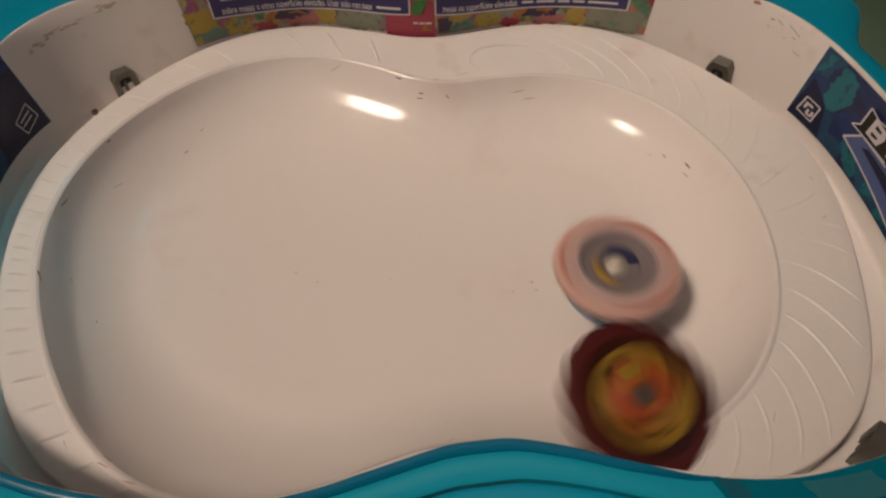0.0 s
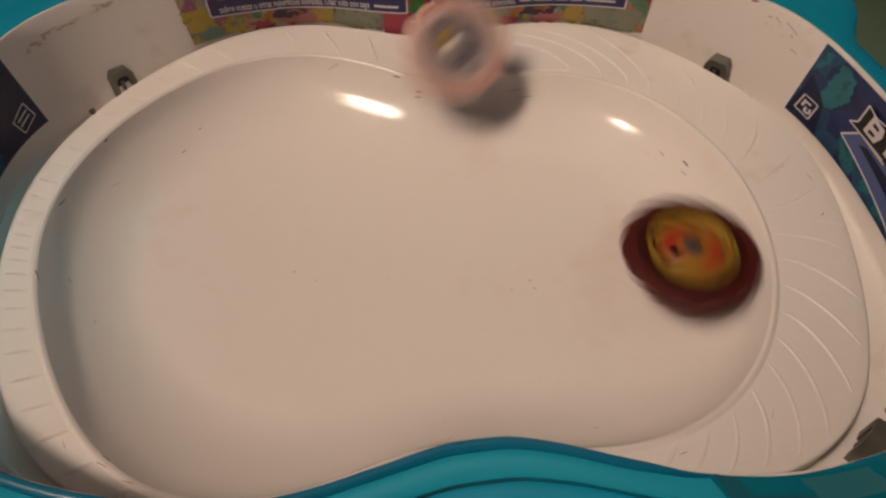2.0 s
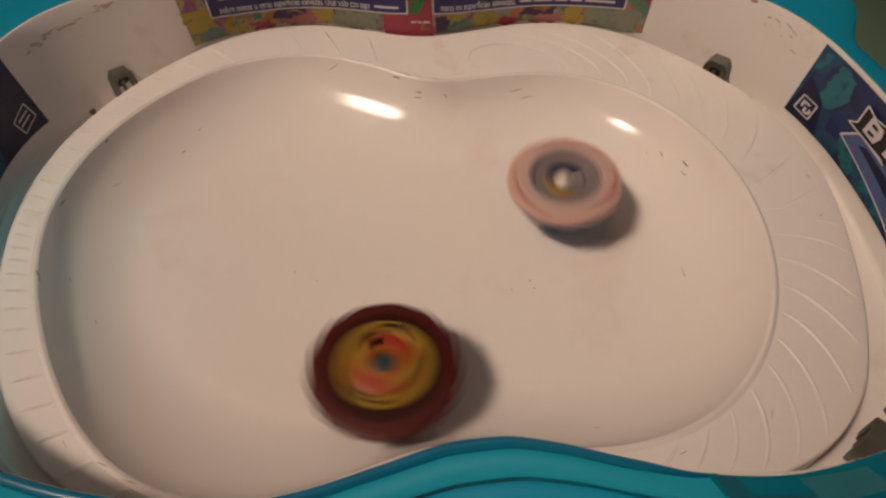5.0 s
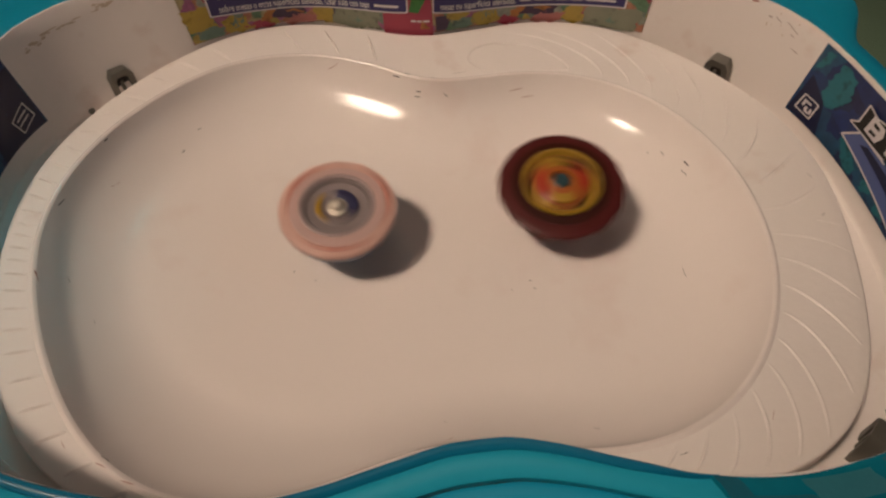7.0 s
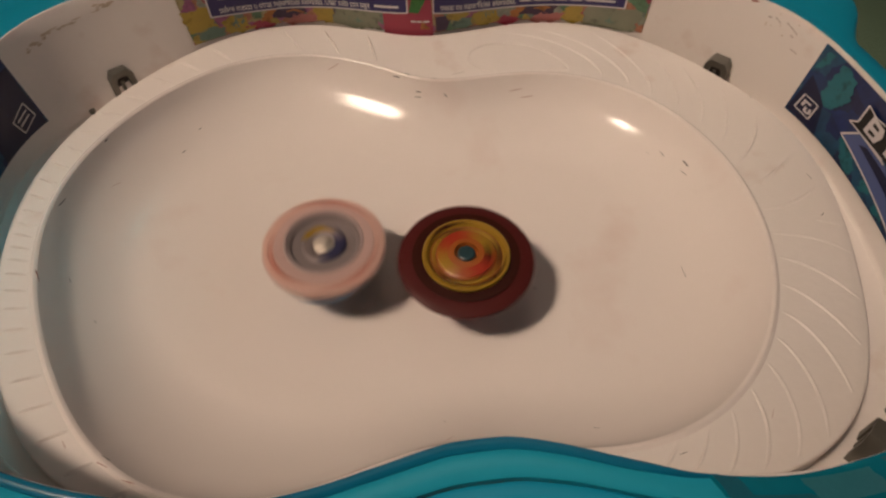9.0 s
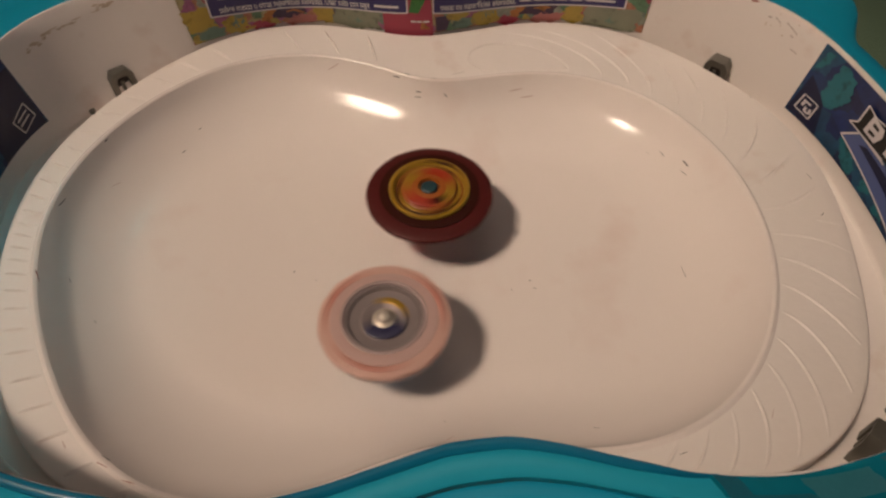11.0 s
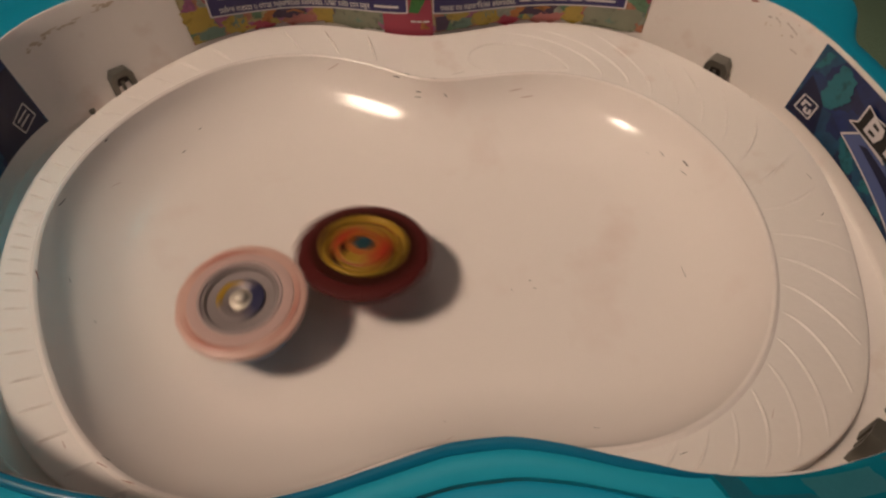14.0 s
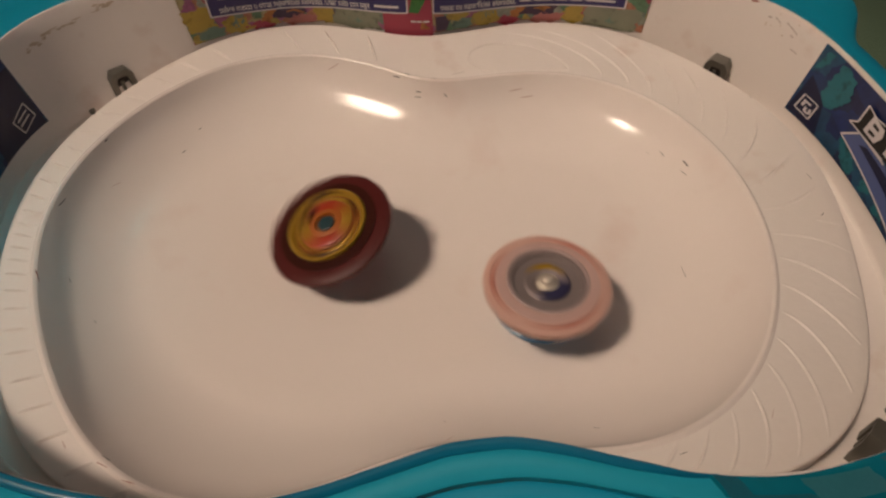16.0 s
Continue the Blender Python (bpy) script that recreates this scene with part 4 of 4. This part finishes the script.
def motions():
    maroon_rows = [
        (0, 56.1, -85.2, 18.3, 21, -18), (0.1, 87.3, -55.8, 15.8, 6, -9), (0.2, 95.2, 12.1, 15.9, -8, -17), (0.3, 48.6, 73.4, 31.2, -11, -59), (0.4, -38.1, 56.2, 14.4, 15, -49),
        (0.5, -111.7, 23.1, 13.5, 30, -49), (0.6, -132.9, -25.8, 17.2, 33, -39), (0.7, -96.8, -68.9, 13.9, 12, -15), (0.8, -40.3, -68.4, 12.8, 2, -5), (0.9, 2, -42, 12.5, 11, 1),
        (1, 27.2, -1.6, 12.4, 10, -22), (1.1, 41.2, 38.5, 13, 4, -43), (1.2, 34.4, 54.3, 15.9, -10, -69), (1.3, 8.3, 45.9, 14.2, -3, -80), (1.4, -19.1, 13.8, 12.3, 4, -37),
        (1.5, -34.2, 0.3, 12.3, 9, -51), (1.6, -27.4, -22.2, 12.3, 6, -36), (1.7, -2.4, -43.6, 12.5, 0, -12), (1.8, 33.9, -53, 12.8, -1, -2), (1.9, 68.6, -55.2, 13.3, 1, 1),
        (2, 91.5, -29.1, 14, -1, -2), (2.1, 84.9, 21.2, 14.2, -12, -16), (2.2, 33.9, 54.3, 15.9, -14, -43), (2.3, -40, 42.3, 12.8, 10, -55), (2.4, -98.1, 1.2, 13, 24, -28),
        (2.5, -111.5, -69.9, 17.7, 13, -28), (2.6, -37.3, -102.4, 21.4, -12, 4), (2.7, 1.8, -81.6, 15.2, 9, 5), (2.8, 53.4, -42.2, 12.9, 18, -2), (2.9, 88.1, 6.1, 13.7, 2, -20),
        (3, 83.3, 57.9, 27.9, -22, -64), (3.1, 28.2, 65.5, 22.9, -7, -65), (3.2, -37.5, 48.1, 13, 15, -56), (3.3, -85.3, 12.3, 12.9, 15, -34), (3.4, -98.5, -39.5, 13.2, 12, -24),
        (3.5, -70, -81.8, 13.4, 1, -19), (3.6, -15.3, -92.9, 19.6, -8, 13), (3.7, 21.9, -60.2, 12.9, 10, 1), (3.8, 40.5, -44.3, 12.7, 19, -9), (3.9, 51.5, -24.1, 12.7, 8, -19),
        (4, 49.9, -0.3, 12.7, 11, -27), (4.1, 40.9, 15.3, 12.7, 1, -35), (4.2, 22.7, 28.6, 12.7, -5, -44), (4.3, -3.1, 23, 12.5, -1, -2), (4.4, -31.3, 20.6, 12.4, 1, -3),
        (4.5, -55.6, 7.5, 12.4, 2, -2), (4.6, -70.3, -13.7, 12.6, 3, -1), (4.7, -72.3, -38.3, 12.7, 3, 1), (4.8, -62.5, -60.1, 12.8, 2, 2), (4.9, -43.5, -73.3, 13, 1, 2),
        (5, -19, -77.8, 13.6, 0, 2), (5.1, 6.7, -73.5, 13.4, 0, 2), (5.2, 30.1, -60, 12.9, -1, 2), (5.3, 50, -40.8, 12.8, -2, 1), (5.4, 61.3, -19.7, 12.9, -3, 0),
        (5.5, 59.7, 0.9, 12.9, -3, -2), (5.6, 45.3, 15.5, 12.7, -1, -3), (5.7, 26.6, 17.3, 12.5, 0, -3), (5.8, 7.7, 4.4, 12.3, 1, -1), (5.9, -3.4, -10.8, 12.2, 1, 0),
        (6, -9.5, -25, 12.3, 1, 1), (6.1, -11.3, -35.6, 12.4, 1, 1), (6.2, -10.3, -41.2, 12.5, 2, 1), (6.3, -4.6, -42.1, 12.5, 2, 1), (6.4, 17.6, -42, 12.5, 1, 0),
        (6.5, 37.2, -38.3, 12.6, 4, -5), (6.6, 57.2, -33.8, 12.9, 4, -8), (6.7, 67.8, -22.5, 13, 4, -11), (6.8, 70.8, -7.4, 13, -1, -13), (6.9, 64.4, 7.3, 13, -5, -14),
        (7, 48.2, 8.5, 12.7, -4, -15), (7.1, 31.7, 0.6, 12.5, -2, -14), (7.2, 14.4, -6.2, 12.3, -1, -14), (7.3, -0.9, -14.3, 12.2, 0, -15), (7.4, -10.3, -24.6, 12.3, 1, -9),
        (7.5, -8.4, -26.5, 12.3, 0, -6), (7.6, -4, -32.5, 12.3, 0, 0), (7.7, -2.4, -34.7, 12.4, 0, 1), (7.8, -2.5, -33.7, 12.4, 0, 1), (7.9, -0.9, -31.6, 12.3, 0, 1),
        (8, 4.3, -19.5, 12.3, 0, -8), (8.1, 6, -14.7, 12.2, 0, -8), (8.2, 4.3, -13.8, 12.2, 0, -8), (8.3, 0.9, -15.4, 12.2, 0, -6), (8.4, -2.6, -14.1, 12.2, 0, -6),
        (8.5, -6, -15.4, 12.2, 0, -6), (8.6, -2.5, -21.7, 12.2, 0, -4), (8.7, 1.7, -27.5, 12.3, 0, -3), (8.8, 4.1, -30.9, 12.3, 0, -2), (8.9, 6.6, -32.1, 12.3, 0, -1),
        (9, 8.5, -31.2, 12.3, 0, -3), (9.1, 7.5, -26.9, 12.3, 0, -5), (9.2, 7.6, -21.9, 12.3, 0, -7), (9.4, 1.3, -13.5, 12.2, 0, 0), (9.6, -9.6, -10.6, 12.2, 0, -1),
        (9.8, -13.6, -22, 12.2, 1, 0), (10, -7.1, -32.9, 12.4, 0, 1), (10.2, 5.4, -32.9, 12.4, 0, 1), (10.4, 14, -22.1, 12.3, -1, 0), (10.6, 12.3, -7.9, 12.3, 0, 0),
        (10.8, 3.6, 1.1, 12.2, 0, 0), (11, -5.4, 1.1, 12.2, 0, 0), (11.2, -8.8, -2.1, 12.2, 1, 0), (11.3, -9.4, 3.6, 12.2, 6, -19), (11.4, -3.8, 12.4, 12.3, 1, -37),
        (11.5, -2.9, 19.1, 12.5, 1, -56), (11.6, -1.9, 7.3, 12.3, 1, -53), (11.7, 4.5, -15.9, 12.2, -4, -24), (11.8, 6, -35.5, 12.4, 5, -4), (11.9, 12, -45.3, 12.5, 0, 5),
        (12, 15.5, -51.8, 12.7, 2, 16), (12.1, 16.2, -50.2, 12.6, 15, 14), (12.2, 11.9, -41.3, 12.5, 27, 9), (12.3, 22.4, -36.3, 12.5, -1, -9), (12.4, 34.6, -42.8, 12.6, 3, -4),
        (12.5, 43.4, -48.1, 12.8, 8, -2), (12.6, 50.1, -48.6, 12.9, 9, -1), (12.7, 56.2, -44.6, 12.9, 9, -2), (12.8, 57, -33.2, 12.9, 15, -6), (12.9, 55.6, -20.2, 12.8, 22, -10),
        (13, 52.6, -5.8, 12.7, 21, -12), (13.1, 48.8, 2.2, 12.7, 15, -11), (13.2, 44.8, 8.3, 12.7, 9, -12), (13.3, 40.5, 13.8, 12.6, 3, -13), (13.4, 35.2, 8.7, 12.5, -2, -13),
        (13.5, 26.7, 2.5, 12.4, 3, -12), (13.6, 17.6, -11.4, 12.3, 0, -4), (13.7, 8.1, -23.6, 12.3, 2, 3), (13.8, -3.5, -29.3, 12.3, 4, 8), (13.9, -17.2, -33.7, 12.3, 5, 13),
        (14, -30.3, -30.9, 12.3, 4, 15), (14.1, -45, -15.2, 12.3, 33, 1), (14.2, -42.2, -5.2, 12.3, 12, -1), (14.3, -48.5, 8.7, 12.4, 8, -12), (14.4, -54.1, 15.6, 12.5, 3, -9),
        (14.5, -57.4, 18.7, 12.5, -2, -10), (14.6, -61.8, 27, 12.7, -3, -44), (14.7, -64.8, 12.6, 12.6, -3, -22), (14.8, -61.7, -3.5, 12.5, -24, -19), (14.9, -63.8, -24.7, 12.5, -21, 0),
        (15, -65.7, -34.3, 12.6, -24, -3), (15.1, -67.7, -47.1, 12.8, -9, 12), (15.2, -62.8, -50.1, 12.7, -13, 1), (15.3, -58, -53.2, 12.7, -1, 1), (15.4, -48.5, -48.3, 12.6, -2, -8),
        (15.5, -42.7, -46.9, 12.5, -8, 6), (15.6, -42.4, -40.7, 12.4, 4, 8), (15.7, -51.5, -31.6, 12.5, 22, 14), (15.8, -48.6, -16.7, 12.4, 18, -23), (15.9, -48.9, -8, 12.4, 13, -48),
        (16, -36.4, -14.1, 12.3, -33, -10)]
    pink_rows = [
        (0, 62.2, -35.5, 13, 0, -1), (0.1, 53.8, -13.5, 12.7, 2, -10), (0.2, 27.2, -3.9, 12.4, 4, -11), (0.3, -20.5, -5.3, 12.2, 11, -17), (0.4, -74.1, -17.6, 12.6, 9, -7),
        (0.5, -116.7, -47.8, 14.6, -17, -25), (0.6, -102.4, -87.1, 20.5, 5, -25), (0.7, -29.3, -115.6, 36.2, -5, 12), (0.8, 42, -94.6, 22.9, 6, 13), (0.9, 105, -38.4, 20.1, -17, -24),
        (1, 96, 51.5, 33.2, -26, -64), (1.1, 19.2, 94.6, 36.2, -4, -59), (1.2, -68.9, 39.9, 12.9, 28, -27), (1.3, -124, -50.3, 17.5, -3, -20), (1.4, -74.4, -117.3, 33, -3, 2),
        (1.5, -11.8, -109.1, 36.2, -1, 3), (1.6, 41.6, -73.7, 13.5, 13, -5), (1.7, 107, -4.7, 19.7, -27, -45), (1.8, 88.7, 67.3, 36.2, -14, -76), (1.9, 55.1, 113.8, 36.2, -12, -63),
        (2, 3.4, 83, 36.2, 12, -77), (2.1, -55.5, 3.6, 12.4, 24, -18), (2.2, -92.3, -52, 13.2, -6, -10), (2.3, -88, -91.3, 17.8, 2, -18), (2.4, -36.4, -101.3, 20.9, -4, 9),
        (2.5, 21.5, -49.1, 12.6, 24, 3), (2.6, 55.8, 0.4, 12.8, 11, -18), (2.7, 69.2, 31.2, 13.4, -5, -29), (2.8, 58.7, 62.3, 22, -4, -50), (2.9, 22.9, 62.1, 20.9, 3, -65),
        (3, -25.2, 18.4, 12.4, 20, -35), (3.1, -66.2, -21.8, 12.6, 13, -4), (3.2, -77, -44.7, 12.9, 8, -15), (3.3, -52.3, -74.5, 13, 2, -5), (3.4, -17.4, -74.1, 13.2, 4, 9),
        (3.5, 12.5, -52.7, 12.7, 13, 10), (3.6, 32.8, -29, 12.5, 8, -9), (3.7, 33.3, -7.1, 12.5, 17, -19), (3.8, 23.6, 28.9, 12.7, 11, -41), (3.9, -4, 51.4, 15.8, 9, -43),
        (4, -48.8, 55.5, 13.4, 17, -43), (4.1, -94.9, 41.3, 13.4, 29, -38), (4.2, -101.3, -15.9, 13.1, 20, -26), (4.3, -95.1, -61, 13.4, 4, 4), (4.4, -74.4, -84.4, 13.9, 2, 4),
        (4.5, -46.2, -90.6, 14.9, 1, 3), (4.6, -16.6, -82.4, 14.8, -1, 2), (4.7, 10.9, -66.8, 13, -1, 2), (4.8, 33.5, -45.8, 12.7, -2, 1), (4.9, 48.8, -19.6, 12.7, -4, 0),
        (5, 49.7, 7.2, 12.7, -4, -2), (5.1, 32.7, 27.2, 12.7, -3, -3), (5.2, 4, 32.4, 12.7, -1, -4), (5.3, -27, 23.9, 12.4, 1, -3), (5.4, -50.8, 4.3, 12.4, 3, -1),
        (5.5, -65.1, -19.5, 12.5, 3, 0), (5.6, -67.2, -43.5, 12.7, 2, 2), (5.7, -58.1, -60.3, 12.8, 0, 3), (5.8, -49.4, -64.7, 12.8, -1, 3), (5.9, -50.5, -57.6, 12.7, -1, 1),
        (6, -54.3, -45.4, 12.6, 0, 0), (6.1, -58.2, -32.6, 12.5, 0, -1), (6.2, -61.9, -24.4, 12.5, 0, -2), (6.3, -64.6, -22.5, 12.5, 1, -2), (6.4, -67.6, -31.5, 12.6, 2, 0),
        (6.5, -60.9, -42.5, 12.6, 1, 2), (6.6, -50.1, -43.5, 12.5, 0, 2), (6.7, -40, -35.8, 12.4, -1, 1), (6.8, -35.3, -23.9, 12.3, -1, 0), (6.9, -35, -16.9, 12.3, -1, -1),
        (7, -41.3, -5.9, 12.3, 2, -10), (7.1, -52.7, -3.6, 12.4, 6, -12), (7.2, -62.6, -9.5, 12.5, 9, -11), (7.3, -59.9, -25.9, 12.5, -3, -1), (7.4, -55.9, -42.1, 12.6, -16, 6),
        (7.5, -68.8, -53.8, 12.8, -14, 5), (7.6, -71, -64.5, 13, -9, 6), (7.7, -61.4, -66.5, 12.9, -3, 7), (7.8, -50.7, -57.7, 12.7, -1, 9), (7.9, -55.5, -36.1, 12.5, 4, 6),
        (8, -71.8, -21.3, 12.6, 8, 2), (8.1, -84.6, -7.8, 12.8, 11, -2), (8.2, -87.6, -5, 12.8, 12, -8), (8.3, -81.4, -4.5, 12.7, 12, -13), (8.4, -65.3, -11.8, 12.5, 0, 1),
        (8.5, -54.7, -11.7, 12.4, -1, 1), (8.6, -49.2, -5.5, 12.4, -1, 0), (8.7, -47.7, -4.1, 12.3, 0, -1), (8.8, -47.6, -6.5, 12.3, 0, -1), (8.9, -46.6, -15.7, 12.3, 0, -1),
        (9, -44, -26.7, 12.4, 0, 0), (9.1, -41.8, -42.2, 12.5, -1, 1), (9.2, -46.2, -46.2, 12.5, -1, 1), (9.4, -57.6, -50.4, 12.7, 0, 1), (9.6, -69.2, -40.7, 12.7, 0, 0),
        (9.8, -74.5, -22.3, 12.7, 1, 0), (10, -66.2, -8, 12.5, 0, -1), (10.2, -53.4, -4.9, 12.4, 0, -1), (10.4, -45.3, -19.2, 12.3, 0, 0), (10.6, -43.3, -37.9, 12.4, 0, 0),
        (10.8, -35.6, -55, 12.6, 0, 1), (11, -19.7, -59.7, 12.7, -1, 1), (11.2, -16.1, -51.4, 12.6, -1, 0), (11.3, -20.4, -53.1, 12.6, -11, 23), (11.4, -32.1, -53, 12.6, -10, 27),
        (11.5, -59.1, -45.9, 12.6, 3, 31), (11.6, -82.5, -36.7, 12.9, 6, 25), (11.7, -99.2, -25.4, 13.1, 16, 8), (11.8, -100.7, -20.7, 13.1, 20, -1), (11.9, -86.3, -20.1, 12.8, 18, -7),
        (12, -68.3, -10.6, 12.6, 16, -15), (12.1, -45.6, -4.7, 12.3, 11, -27), (12.2, -27.4, 6.2, 12.3, 6, -44), (12.3, -16.2, 8.5, 12.3, 3, -40), (12.4, -6.5, 4.5, 12.3, 1, -35),
        (12.5, -3.8, -5.7, 12.2, 5, -23), (12.6, -0.6, -20.8, 12.2, 2, -11), (12.7, 2.5, -31, 12.3, 0, -2), (12.8, 7.2, -39.9, 12.4, 0, 5), (12.9, 8.7, -44.4, 12.5, 1, 10),
        (13, 8, -40.2, 12.4, 4, 10), (13.1, 5.7, -32.8, 12.4, 7, 10), (13.2, -2, -18.2, 12.2, 17, 0), (13.3, -11.4, -5.8, 12.2, 17, -6), (13.4, -21.4, 0.5, 12.2, 6, 0),
        (13.5, -32.3, 0.5, 12.3, -7, 4), (13.6, -47.2, -0.3, 12.3, -15, 3), (13.7, -62.5, -11.4, 12.5, -8, 4), (13.8, -67.5, -21.3, 12.6, -20, -13), (13.9, -73.4, -37.8, 12.8, -9, -7),
        (14, -69.6, -50.1, 12.8, -2, -6), (14.1, -69, -58.2, 12.9, -3, 0), (14.2, -63.9, -61.4, 12.9, -3, 5), (14.3, -58.2, -56.6, 12.8, 5, 1), (14.4, -50.4, -44.4, 12.5, 13, -15),
        (14.5, -48.1, -27.9, 12.4, 21, -45), (14.6, -36, -33.3, 12.3, 12, -18), (14.7, -30, -32.2, 12.3, 11, -19), (14.8, -24.2, -29.9, 12.3, 11, -20), (14.9, -18.6, -31.5, 12.3, 8, -14),
        (15, -13.9, -30.7, 12.3, 5, -10), (15.1, -10.7, -27.3, 12.3, 6, -11), (15.2, -11.1, -21.7, 12.2, 7, -13), (15.3, -11.5, -16.9, 12.2, 8, -14), (15.4, -17, -8.7, 12.2, 17, -27),
        (15.5, -13, -0.9, 12.2, 20, -46), (15.6, -8.9, 1.2, 12.2, 46, -52), (15.7, 13.3, -5.9, 12.3, 8, -43), (15.8, 27.4, -7.1, 12.4, -11, -73), (15.9, 34.4, -31.3, 12.5, -8, -15),
        (16, 36.5, -46.1, 12.7, 2, 7)]
    walk(maroon, [(t, upright(*q)) for t, *q in maroon_rows])
    walk(pink, [(t, upright(*q)) for t, *q in pink_rows])
    walk(maroon_body, spin_rows(83))
    walk(pink_body, spin_rows(-79))


motions()
